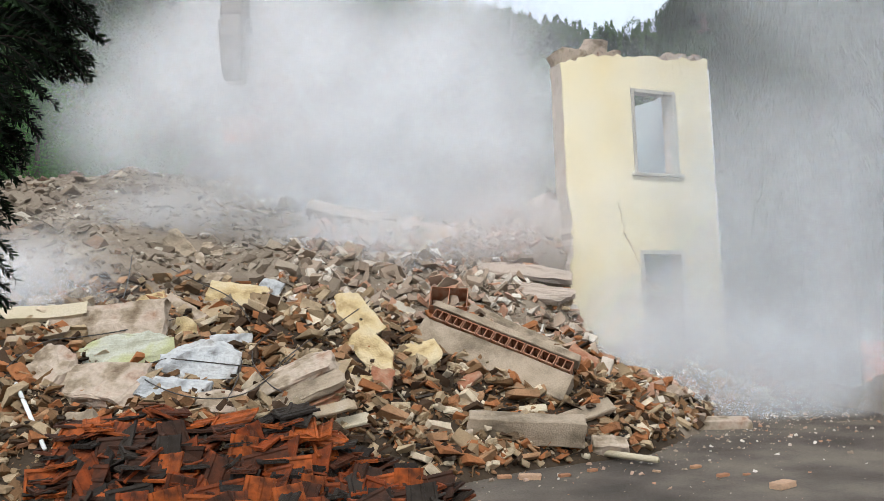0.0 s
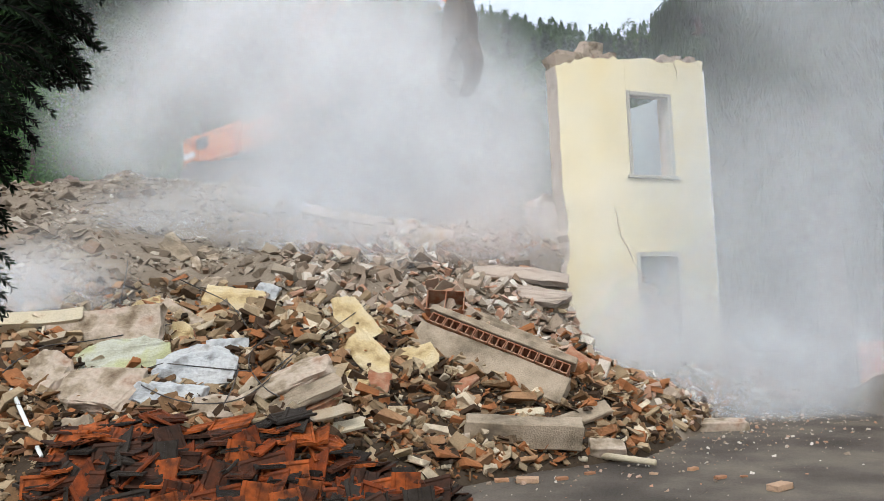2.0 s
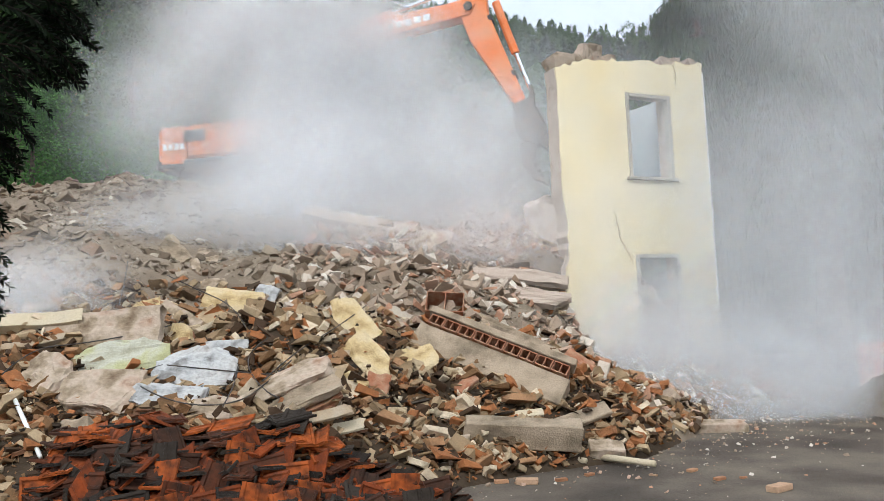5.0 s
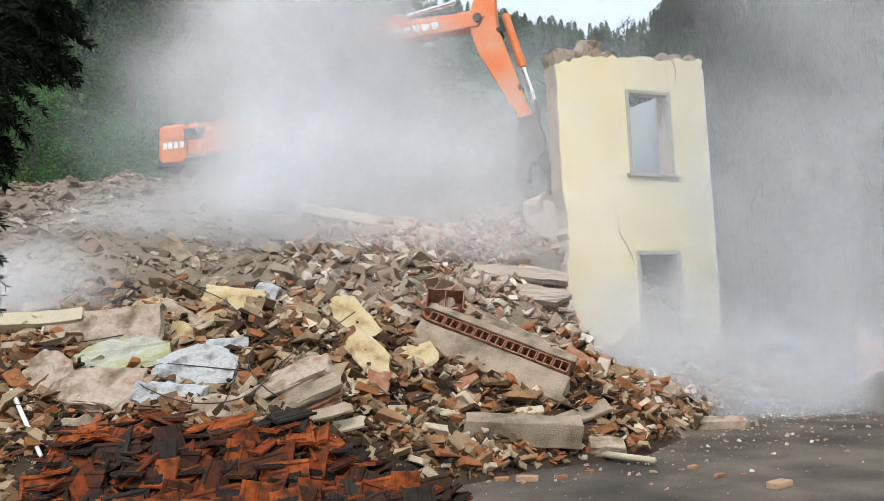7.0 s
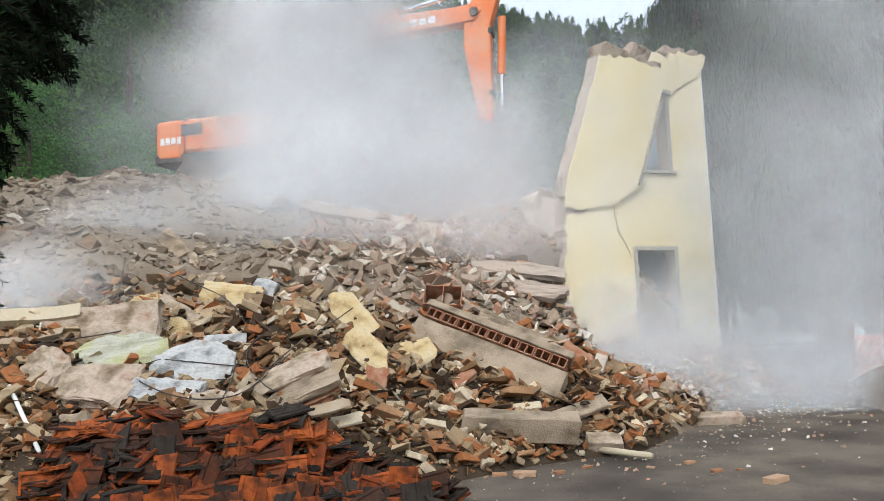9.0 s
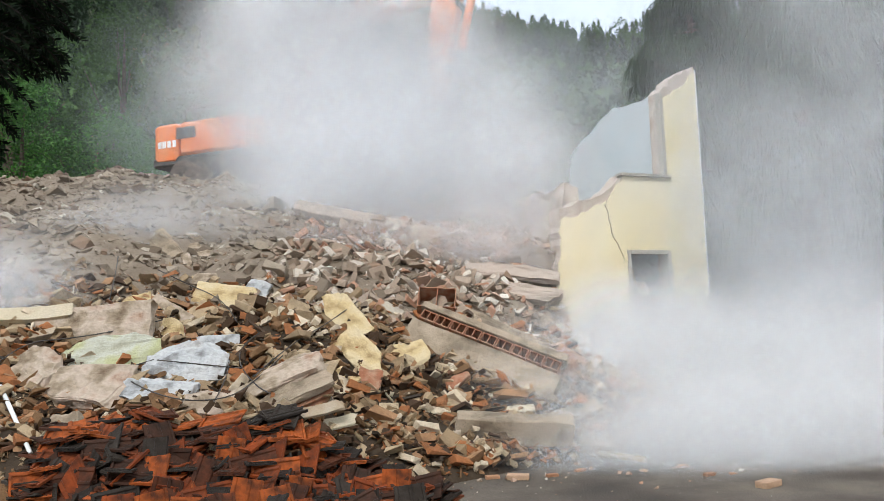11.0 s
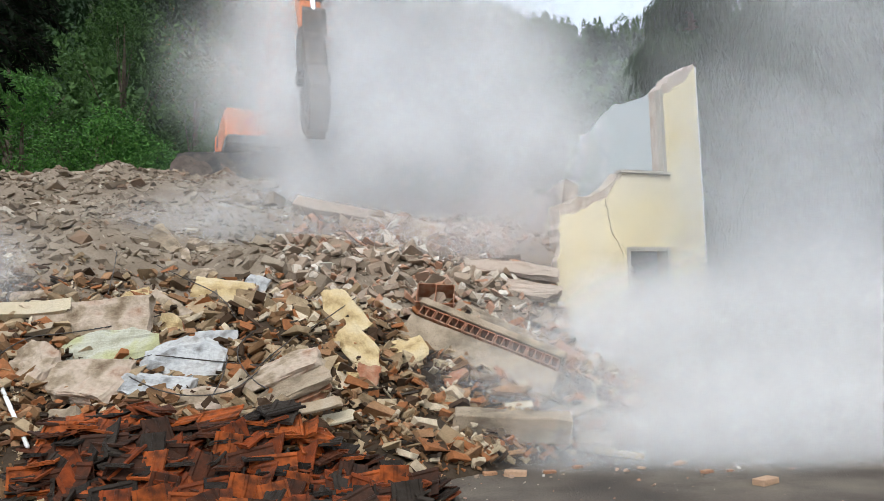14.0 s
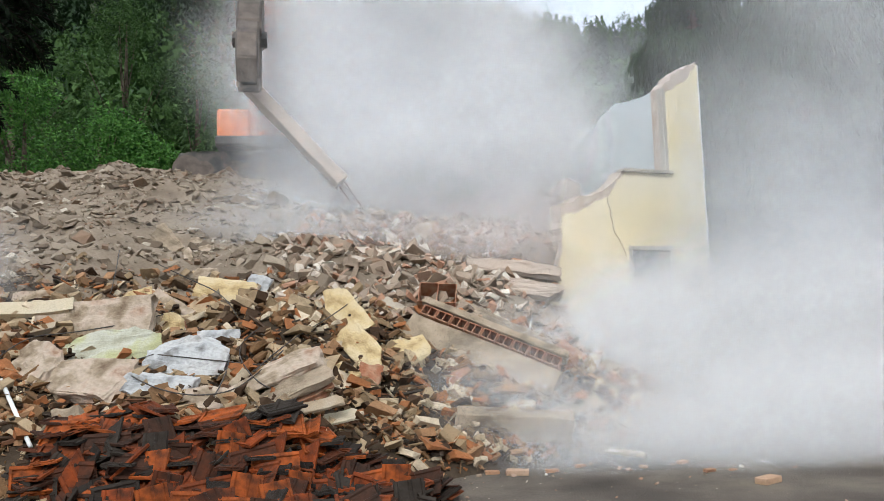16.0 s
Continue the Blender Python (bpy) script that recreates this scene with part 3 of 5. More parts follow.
part("cab_window", box_bm(0.03, 0.75, 0.95, 0, (1.755, 0.98, 2.45)), M["glass"], cab, "dark glass")
part("cab_window", box_bm(1.1, 0.03, 0.75, 0, (1.0, 1.47, 2.5)), M["glass"], cab, "dark glass")
part("cab_window", box_bm(1.1, 0.03, 0.75, 0, (1.0, 0.49, 2.5)), M["glass"], cab, "dark glass")
part("exhaust", tube_bm((-1.6, 0.6, 2.3), (-1.6, 0.6, 2.85), 0.07), M["dark_steel"], upper)
part("hand_rail", tube_bm((-2.1, -1.3, 2.75), (-0.2, -1.3, 2.75), 0.025, bm=tube_bm((-2.1, -1.3, 2.3), (-2.1, -1.3, 2.75), 0.025, bm=tube_bm((-0.2, -1.3, 2.3), (-0.2, -1.3, 2.75), 0.025))), M["dark_steel"], upper)
for k in range(4):
    part("marking", box_bm(0.13, 0.01, 0.2, 0, (-2.95 + 0.19 * k, -1.475 - 0.02 * (k > 0), 1.72)), M["white_paint"], upper, "white lettering as plain bars")

LB, LA = 6.8, 3.4
boom_line = [(-0.25, -0.2), (0.2, -0.3), (1.6, 0.35), (3.0, 0.95), (4.0, 0.98), (6.7, -0.22), (7.02, -0.05), (6.98, 0.22), (6.3, 0.5), (4.1, 1.62), (3.2, 1.72), (2.3, 1.45), (0.8, 0.62), (-0.2, 0.25)]
boom = part("boom", prism_bm(boom_line, 0.56, 0.03), M["orange_paint"], excavator, "bent orange boom with white lettering")
for k in range(6):
    part("marking", box_bm(0.2, 0.012, 0.2, 0, (0, 0, 0)), M["white_paint"], boom, "white lettering as plain bars").matrix_basis = pose(4.35 + 0.26 * k, -0.288, 1.08 - 0.115 * k, 0, 24, 0)
cyl = part("arm_cylinder", tube_bm((2.9, 0, 1.95), (4.9, 0, 1.42), 0.13), M["orange_paint"], boom, "orange hydraulic cylinder")
part("cylinder_rod", tube_bm((4.9, 0, 1.42), (6.5, 0, 0.92), 0.065), M["chrome"], cyl, "bright chrome rod")
for y in (-0.42, 0.42):
    c = part("boom_cylinder", tube_bm((0.55, y, -1.0), (2.1, y, 0.1), 0.13), M["orange_paint"], boom, "orange hydraulic cylinder")
    part("cylinder_rod", tube_bm((2.1, y, 0.1), (3.1, y, 0.85), 0.07), M["chrome"], c, "bright chrome rod")
part("pivot_pin", tube_bm((6.8, -0.36, 0), (6.8, 0.36, 0), 0.13), M["dark_steel"], boom)
part("hose", tube_bm((3.3, 0.2, 1.85), (6.3, 0.2, 0.72), 0.04), M["cable"], boom)

arm_line = [(-0.85, 0.5), (-0.55, 0.78), (0.4, 0.42), (3.2, 0.18), (3.5, 0.05), (3.48, -0.14), (3.25, -0.18), (0.9, -0.42), (-0.1, -0.3), (-0.5, 0.05)]
arm = part("arm", prism_bm(arm_line, 0.46, 0.03), M["orange_paint"], excavator, "orange stick with a chrome-rodded cylinder")
cyl = part("crusher_cylinder", tube_bm((0.2, 0, 0.75), (1.85, 0, 0.55), 0.12), M["orange_paint"], arm, "orange hydraulic cylinder")
part("cylinder_rod", tube_bm((1.85, 0, 0.55), (3.0, 0, 0.42), 0.06), M["chrome"], cyl, "bright chrome rod")
part("link", prism_bm([(2.9, 0.46), (3.05, 0.5), (3.55, 0.3), (3.5, 0.16)], 0.5, 0.0), M["grey_steel"], arm)
for x in (0.6, 2.4):
    part("bracket", box_bm(0.16, 0.5, 0.12, 0.01, (x, 0, 0.45 - 0.09 * x)), M["dark_steel"], arm)

crusher = part("crusher", prism_bm([(-0.2, -0.22), (0.3, -0.4), (0.9, -0.42), (1.1, -0.2), (1.1, 0.2), (0.9, 0.42), (0.3, 0.4), (-0.2, 0.22)], 0.5, 0.05), M["grey_steel"], excavator, "grey steel demolition crusher with two jaws")
part("jaw", prism_bm([(0.95, -0.45), (1.5, -0.62), (2.0, -0.48), (2.35, -0.12), (2.1, -0.2), (1.75, -0.3), (1.5, -0.22), (1.1, -0.02)], 0.42, 0.03), M["grey_steel"], crusher, "toothed steel jaw")
part("jaw", prism_bm([(0.95, 0.45), (1.5, 0.62), (2.0, 0.48), (2.35, 0.12), (2.1, 0.2), (1.75, 0.3), (1.5, 0.22), (1.1, 0.02)], 0.42, 0.03), M["grey_steel"], crusher, "toothed steel jaw")
part("jaw_pin", tube_bm((1.02, -0.34, 0), (1.02, 0.34, 0), 0.16), M["dark_steel"], crusher)
for k in range(3):
    part("tooth", box_bm(0.1, 0.3, 0.12, 0.02, (1.6 + 0.2 * k, 0, -0.22)), M["dark_steel"], crusher)


# ---- large debris ----
M["pale_slab_mat"] = surface("dusty_concrete", [(0.3, (0.40, 0.32, 0.26)), (0.7, (0.52, 0.44, 0.37))], 3.0, 0.92, 0.7)


scrap_meshes = [fast_mesh("scrap", p.tolist(), f.tolist(), M["stone"]) for p, f in BRICKS[:6] + ROCKS[10:13]]


def laid(ob, at, turned, label, category):
    ob.matrix_basis = aim(*at, *turned)
    return tagged(ob, label, category)


def lump(name, label, category, mat, at, turned, size, seed):
    """A torn piece of wall: a plaster face with chipped rims on a core of mortar, stones and brick."""
    big = size[0] > 0.7
    l, w, h = size[0] * 1.12, size[1] * 1.12, size[2] * (1.25 if big else 1.0)
    bm = chunk_bm(l, w, h * 0.45, 100 + seed, 4, 0.3)
    bmesh.ops.translate(bm, verts=bm.verts[:], vec=(0, 0, h * 0.3))
    for v in bm.verts:
        v.co += noise.noise_vector(v.co * 7.0 + Vector((seed, 0, 0))) * 0.018
    ob = laid(part(name, bm, M[mat]), at, turned, label, category)
    core = chunk_bm(l * 0.95, w * 0.95, h * 0.8, 100 + seed, 4, 0.2)
    bmesh.ops.translate(core, verts=core.verts[:], vec=(0, 0, -h * 0.42))
    for v in core.verts:
        v.co += noise.noise_vector(v.co * 9.0 + Vector((0, seed, 0))) * min(0.03, h * 0.08)
    part("mortar", core, M["hollow_brick" if seed % 3 == 0 else "concrete"], ob, "rough broken underside")
    if big:
        rng = random.Random(seed)
        for k in range(int(size[0] * 16)):
            s = rng.uniform(0.08, 0.17)
            m = pose(rng.uniform(-0.46, 0.46) * l, -w * rng.uniform(0.40, 0.5), rng.uniform(-0.75, 0.12) * h, rng.uniform(-40, 40), rng.uniform(-30, 30), rng.uniform(-30, 30))
            shared("brick_fragment", rng.choice(scrap_meshes), ob, m @ Matrix.Diagonal((s, s, s, 1)))


def slab(name, label, category, mat, at, turned, size, seed):
    bm = rough_bm(box_bm(*size, 0.012), min(size) * 0.12, 6.0, seed, 4)
    laid(part(name, bm, M[mat]), at, turned, label, category)


def plank(name, label, category, mat, at, turned, size, seed):
    rng = random.Random(seed)
    bm = box_bm(size[0], size[1], size[2], 0.004)
    bmesh.ops.subdivide_edges(bm, edges=[e for e in bm.edges if abs((e.verts[0].co - e.verts[1].co).x) > size[0] * 0.5], cuts=6)
    for v in bm.verts:
        v.co.z += 0.03 * math.sin(v.co.x * 2.4 + seed) + rng.uniform(-0.004, 0.004)
        v.co.y += 0.012 * math.sin(v.co.x * 5 + seed)
        if abs(v.co.x) > size[0] * 0.49:
            v.co.x += rng.uniform(-0.06, 0.06)
    laid(part(name, bm, M[mat]), at, turned, label, category)


def hollow_bm(l, w, h, cols, rows):
    """A clay block with open cells along its length."""
    bm = bmesh.new()
    t = 0.012
    for i in range(cols + 1):
        box_bm(t, w, h, 0, (-l / 2 + t / 2 + i * (l - t) / cols, 0, 0), bm)
    for j in range(rows + 1):
        for i in range(cols):
            x0 = -l / 2 + t + i * (l - t) / cols
            box_bm((l - t) / cols - t, w, t, 0, (x0 + ((l - t) / cols - t) / 2, 0, -h / 2 + t / 2 + j * (h - t) / rows), bm)
    return bm


def hollow(name, label, category, mat, at, turned, size, seed):
    laid(part(name, hollow_bm(size[0], size[2], size[1], 2, 1), M[mat]), at, (turned[0], turned[1], turned[2] + 80), label, category)


def beam(name, label, category, mat, at, turned, size, seed):
    """A lintel: a concrete bar, on its upper edge a row of hollow bricks with their cells open to the front."""
    l, w, h = size
    body = rough_bm(box_bm(l, w * 0.8, h * 0.7, 0.01, (0, -w * 0.3, 0)), 0.02, 4.0, seed, 5)
    ob = laid(part(name, body, M[mat]), at, turned, label, category)
    back = rough_bm(box_bm(l * 0.99, w * 0.2, h * 0.6, 0.01, (-0.02, w * 0.66, 0)), 0.025, 4.0, seed + 1, 5)
    part("mortar_strip", back, M[mat], ob)
    n = 9
    cell = l * 0.93 / n
    mesh = mesh_of(hollow_bm(cell - 0.015, h * 0.75, w * 0.30, 2, 1), "hollow_brick", M["hollow_brick"])
    for i in range(n):
        shared("hollow_brick", mesh, ob, pose(-l * 0.46 + cell * (i + 0.5), w * 0.27, 0.03, 90, 0, 0))
    # dark sheet behind the open cells, coloured for the shade inside them
    bed = box_bm(l * 0.94, w * 0.4, 0.03, 0, (0, w * 0.3, -h * 0.38))
    part("brick_bed", bed, M["dark_debris"], ob)


brick_mesh = mesh_of(rough_bm(box_bm(1.0, 0.5, 0.24, 0.02), 0.02, 3.0, 1), "brick", M["brick"])


def loose_brick(at, azimuth, length):
    ob = new("brick", brick_mesh)
    ob.matrix_basis = pose(at[0], at[1], 0.12 * length, 0, 0, azimuth) @ Matrix.Diagonal((length, length, length, 1))
    tagged(ob, "broken orange-buff brick lying on the asphalt", "brick", "bricks on the yard")


def pole(label, mat, a, b, r):
    bm = tube_bm((0, 0, 0), Vector(b) - Vector(a), r, r * 0.85, 10)
    ob = part("pole", rough_bm(bm, r * 0.15, 9.0, 2), M[mat], None, "", True)
    ob.matrix_basis = Matrix.Translation(a)
    tagged(ob, label, "pole")


def cable(pts, r=0.007):
    cu = bpy.data.curves.new("cable", "CURVE")
    cu.dimensions, cu.bevel_depth, cu.bevel_resolution, cu.resolution_u = "3D", r, 1, 8
    sp = cu.splines.new("NURBS")
    sp.points.add(len(pts) - 1)
    sp.order_u, sp.use_endpoint_u = 3, True
    for p, c in zip(sp.points, pts):
        p.co = (*c, 1)
    cu.materials.append(M["cable"])
    tagged(new("cable", cu), "black loose cable snaking over the rubble", "cable", "cables in the rubble")


lump("wall_chunk", "large cream and white lump of broken plastered wall", "rubble", "white_plaster", (-3.99, 9.06, 1.54), (4, 5, 60), (1.19, 0.58, 0.30), 1)
lump("wall_chunk", "rounded lump of red brick under white plaster", "rubble", "white_plaster", (-4.22, 8.25, 1.16), (-30, -12, 45), (0.55, 0.42, 0.30), 45)
lump("wall_chunk", "brown stone lump under the plaster pieces", "rubble", "concrete", (-3.62, 7.45, 0.62), (-20, 5, 50), (0.5, 0.4, 0.3), 46)
lump("plaster_slab", "flat greenish-grey slab of painted plaster", "rubble", "green_plaster", (-3.67, 8.62, 1.35), (5, 7, 55), (1.05, 0.37, 0.09), 2)
lump("wall_chunk", "white plastered wall chunk with red brick showing", "rubble", "white_plaster", (-3.80, 8.14, 1.00), (-5, -6, 40), (1.06, 0.52, 0.27), 3)
lump("plaster_chunk", "blue-grey plaster chunk with a torn edge", "rubble", "grey_plaster", (-2.75, 8.50, 1.20), (1, 1, 55), (0.81, 0.48, 0.17), 4)
lump("plaster_chunk", "dirty grey plaster chunk tangled in wire", "rubble", "grey_plaster", (-2.95, 8.04, 0.94), (-7, -8, 45), (0.78, 0.30, 0.16), 5)
lump("plaster_chunk", "cream plaster chunk on broken tiles", "rubble", "white_plaster", (-2.28, 7.82, 0.81), (-7, -8, 45), (0.52, 0.26, 0.13), 6)
lump("plaster_chunk", "small pale grey piece of plaster", "rubble", "grey_plaster", (-2.58, 9.12, 1.39), (5, 6, 55), (0.45, 0.26, 0.12), 7)
lump("wall_block", "long wall block with a cream plaster face", "rubble", "white_plaster", (-1.69, 8.00, 0.98), (20, 21, 28), (0.99, 0.29, 0.20), 8)
lump("wall_block", "rough grey mortar bed of a broken block", "rubble", "concrete", (-1.53, 7.82, 0.83), (18, 20, 29), (0.86, 0.23, 0.17), 9)
plank("plank", "weathered grey-brown board lying on the rubble", "plank", "wood", (-1.38, 7.56, 0.75), (10, 12, 34), (0.81, 0.15, 0.03), 10)
plank("plank", "pale split board lying on the tiles", "plank", "pale_wood", (-1.18, 7.70, 0.63), (6, 7, 30), (0.64, 0.17, 0.03), 11)
lump("plaster_chunk", "oval ochre plaster chunk", "rubble", "ochre_plaster", (-2.89, 10.58, 1.99), (-6, -8, 59), (0.79, 0.39, 0.11), 12)
lump("plaster_chunk", "small ochre flake of plaster", "rubble", "ochre_plaster", (-4.03, 10.32, 1.97), (6, 8, 60), (0.37, 0.20, 0.08), 13)
lump("plaster_chunk", "narrow white flake of plaster", "rubble", "white_plaster", (-3.44, 10.00, 1.83), (-23, -27, 53), (0.63, 0.18, 0.07), 14)
lump("plaster_chunk", "small ochre lump of plaster", "rubble", "ochre_plaster", (-3.21, 9.36, 1.55), (-7, -8, 69), (0.26, 0.31, 0.10), 15)
lump("plaster_chunk", "long pale flake of plaster", "rubble", "white_plaster", (-5.27, 10.20, 1.99), (2, 3, 60), (0.60, 0.21, 0.08), 16)
lump("plaster_chunk", "cracked grey-cream plaster chunk standing on end", "rubble", "ochre_plaster", (-1.17, 9.76, 1.67), (-44, -41, 42), (0.77, 0.36, 0.12), 17)
lump("plaster_chunk", "ochre plaster chunk standing on end", "rubble", "ochre_plaster", (-0.88, 9.10, 1.22), (-40, -38, 45), (0.70, 0.31, 0.11), 18)
lump("plaster_chunk", "flat olive-ochre shard of plaster", "rubble", "ochre_plaster", (-0.41, 9.46, 1.17), (7, 9, 49), (0.63, 0.35, 0.08), 19)
beam("brick_beam", "fallen concrete lintel with a row of hollow bricks", "beam", "concrete", (0.58, 9.84, 1.16), (-20, -22, 50), (2.09, 0.48, 0.33), 20)
hollow("hollow_block", "hollow red clay block on the rubble", "brick", "hollow_brick", (0.01, 10.88, 1.83), (-4, -5, 60), (0.53, 0.36, 0.29), 21)
lump("concrete_beam", "dusty concrete beam half buried in rubble", "rubble", "concrete", (0.94, 10.82, 1.32), (-22, -25, 49), (1.73, 0.24, 0.20), 22)
lump("brick_chunk", "broken red block with a pale edge", "rubble", "hollow_brick", (1.77, 10.30, 0.92), (-39, -36, 43), (0.52, 0.26, 0.20), 23)
slab("concrete_block", "long weathered concrete block at the heap's foot", "block", "concrete", (0.81, 8.54, 0.38), (-3, -4, 15), (1.28, 0.27, 0.29), 24)
slab("concrete_slab", "grey concrete slab leaning on the rubble", "slab", "concrete", (1.57, 9.10, 0.46), (14, 15, 39), (0.68, 0.20, 0.07), 25)
slab("pale_slab", "smooth pale slab lying on the yard", "slab", "white_plaster", (3.59, 10.66, 0.06), (-1, -1, 10), (0.93, 0.25, 0.16), 26)
lump("plaster_chunk", "white stone-like lump of plaster", "rubble", "white_plaster", (0.12, 8.28, 0.31), (-2, -2, 60), (0.17, 0.21, 0.12), 27)
slab("plaster_chunk", "pale broken block beside the poles", "rubble", "white_plaster", (1.74, 8.70, 0.14), (-3, -4, 30), (0.40, 0.19, 0.16), 28)
plank("timber", "long pale timber under the slabs", "timber", "pale_wood", (-4.78, 9.00, 1.82), (3, 4, 50), (1.00, 0.19, 0.15), 29)
plank("timber", "dark thin timber in the heap", "timber", "wood", (-4.67, 8.68, 1.58), (6, 8, 50), (0.66, 0.09, 0.08), 30)
lump("concrete_beam", "dusty pale beam near the ruined house", "rubble", "pale_slab_mat", (1.41, 12.64, 1.96), (-9, -11, 54), (1.21, 0.26, 0.20), 31)
lump("concrete_beam", "dusty pale beam near the ruined house", "rubble", "pale_slab_mat", (1.33, 13.08, 2.33), (-7, -8, 54), (1.44, 0.25, 0.19), 32)
lump("plaster_chunk", "white shard of plaster in the dust", "rubble", "white_plaster", (-0.35, 14.34, 3.11), (19, 23, 55), (0.79, 0.30, 0.08), 33)
lump("plaster_chunk", "grey-brown stone block on the slope", "rubble", "concrete", (-4.52, 12.92, 2.97), (-35, -38, 46), (0.64, 0.32, 0.19), 34)
lump("plaster_chunk", "small white pebble-like flake", "rubble", "white_plaster", (-3.83, 12.76, 2.83), (-2, -3, 60), (0.23, 0.13, 0.08), 35)
lump("plaster_chunk", "small white flake on the slope", "rubble", "white_plaster", (-4.03, 12.92, 2.97), (-2, -3, 60), (0.18, 0.12, 0.08), 36)
lump("plaster_chunk", "pale upright flake of plaster", "rubble", "white_plaster", (-3.89, 12.06, 2.64), (-58, -49, 31), (0.36, 0.12, 0.05), 37)
lump("plaster_chunk", "pale stone among the rubble", "rubble", "grey_plaster", (-2.49, 10.70, 2.09), (-15, -18, 57), (0.30, 0.25, 0.14), 38)
lump("plaster_chunk", "pale lump of mortar", "rubble", "white_plaster", (-3.34, 11.18, 2.29), (4, 5, 60), (0.31, 0.20, 0.12), 39)
lump("brick_chunk", "pinkish broken brick lump", "rubble", "hollow_brick", (-0.78, 8.84, 0.93), (-4, -5, 60), (0.24, 0.23, 0.16), 40)
lump("brick_chunk", "ochre lump of mortar", "rubble", "ochre_plaster", (-1.01, 8.62, 1.00), (-23, -25, 53), (0.27, 0.15, 0.10), 41)
slab("plank", "broken board leaning in the rubble", "plank", "wood", (0.14, 8.98, 0.61), (45, 39, 38), (0.45, 0.16, 0.05), 42)
slab("brick_piece", "broken orange brick lying in the rubble", "brick", "hollow_brick", (0.23, 9.34, 0.86), (31, 31, 41), (0.32, 0.15, 0.12), 43)
slab("plank", "pale lath on the rubble", "plank", "pale_wood", (0.90, 9.00, 0.53), (3, 4, 40), (0.40, 0.12, 0.05), 44)
loose_brick((0.75, 7.76), -10, 0.22)
loose_brick((2.94, 7.05), 35, 0.24)
loose_brick((2.60, 7.60), 29, 0.12)
loose_brick((0.18, 7.99), -24, 0.21)
loose_brick((0.50, 7.84), 7, 0.14)
loose_brick((2.48, 8.05), 37, 0.12)
loose_brick((1.10, 7.83), 20, 0.12)
loose_brick((1.42, 8.04), 34, 0.11)
loose_brick((-0.00, 8.60), -32, 0.16)
loose_brick((0.39, 8.78), 37, 0.17)
loose_brick((2.04, 7.91), -39, 0.08)
loose_brick((2.84, 7.63), 20, 0.07)
pole("mossy pale pole lying on the yard", "pale_wood", (0.79, 9.17, 0.065), (1.48, 8.52, 0.065), 0.035)
pole("pale round pole lying on the yard", "pale_wood", (1.57, 8.79, 0.07), (2.13, 8.17, 0.07), 0.04)
pole("brown round pole at the heap's foot", "wood", (0.27, 9.67, 0.07), (0.71, 9.31, 0.07), 0.04)
pole("thin white metal pipe leaning on the heap", "white_paint", (-4.49, 7.96, 1.09), (-3.64, 6.94, 0.56), 0.022)
cable([(-4.59, 7.96, 1.26), (-4.59, 8.50, 1.52), (-4.11, 8.68, 1.54), (-3.51, 8.96, 1.64), (-3.25, 9.56, 1.76)])
cable([(-3.42, 8.24, 1.18), (-2.94, 8.64, 1.35), (-2.42, 8.82, 1.41), (-2.20, 8.22, 1.13), (-2.23, 7.68, 0.88)])
cable([(-3.03, 8.36, 1.28), (-2.31, 8.40, 1.18), (-1.63, 8.08, 1.12), (-1.45, 8.44, 1.27)])
cable([(-2.40, 9.26, 1.66), (-2.81, 10.30, 1.96), (-3.46, 10.66, 2.23), (-3.96, 10.96, 2.46)])
cable([(-1.90, 7.96, 1.09), (-1.65, 8.56, 1.39), (-1.32, 9.42, 1.61), (-1.02, 9.94, 1.88)])
cable([(-3.32, 8.16, 1.13), (-2.79, 7.66, 0.93), (-2.07, 7.50, 0.89), (-1.84, 7.98, 1.08), (-1.68, 8.36, 1.28)])
cable([(-4.21, 9.92, 2.02), (-4.50, 10.80, 2.35), (-4.79, 11.60, 2.74)])
cable([(-2.01, 8.74, 1.53), (-2.32, 8.70, 1.35), (-1.85, 7.76, 0.99), (-1.67, 7.68, 0.94)])


# ---- heap of roof tiles ----
def tile_bm():
    """A flat interlocking clay tile: raised side lock, two shallow pans, a nib."""
    prof = [(-0.125, 0.0), (-0.125, 0.022), (-0.105, 0.024), (-0.098, 0.012), (-0.03, 0.010), (-0.02, 0.02), (0.0, 0.02), (0.01, 0.010), (0.085, 0.010), (0.095, 0.022), (0.125, 0.018), (0.125, 0.0)]
    bm = bmesh.new()
    a = [bm.verts.new((-0.2, u, v)) for u, v in prof]
    b = [bm.verts.new((0.2, u, v + 0.004)) for u, v in prof]
    for i in range(len(prof)):
        j = (i + 1) % len(prof)
        bm.faces.new((a[i], a[j], b[j], b[i]))
    bm.faces.new(a[::-1])
    bm.faces.new(b)
    box_bm(0.02, 0.2, 0.012, 0, (-0.19, 0, 0.026), bm)
    bmesh.ops.recalc_face_normals(bm, faces=bm.faces[:])
    return bm


def broken_tile_bm(seed):
    bm = tile_bm()
    rng = random.Random(seed)
    d = Vector((1, rng.uniform(-0.8, 0.8), 0)).normalized()
    bmesh.ops.bisect_plane(bm, geom=bm.verts[:] + bm.edges[:] + bm.faces[:], plane_co=d * rng.uniform(-0.05, 0.1), plane_no=d, clear_outer=True)
    ed = [e for e in bm.edges if e.is_boundary]
    bmesh.ops.holes_fill(bm, edges=ed)
    return bm


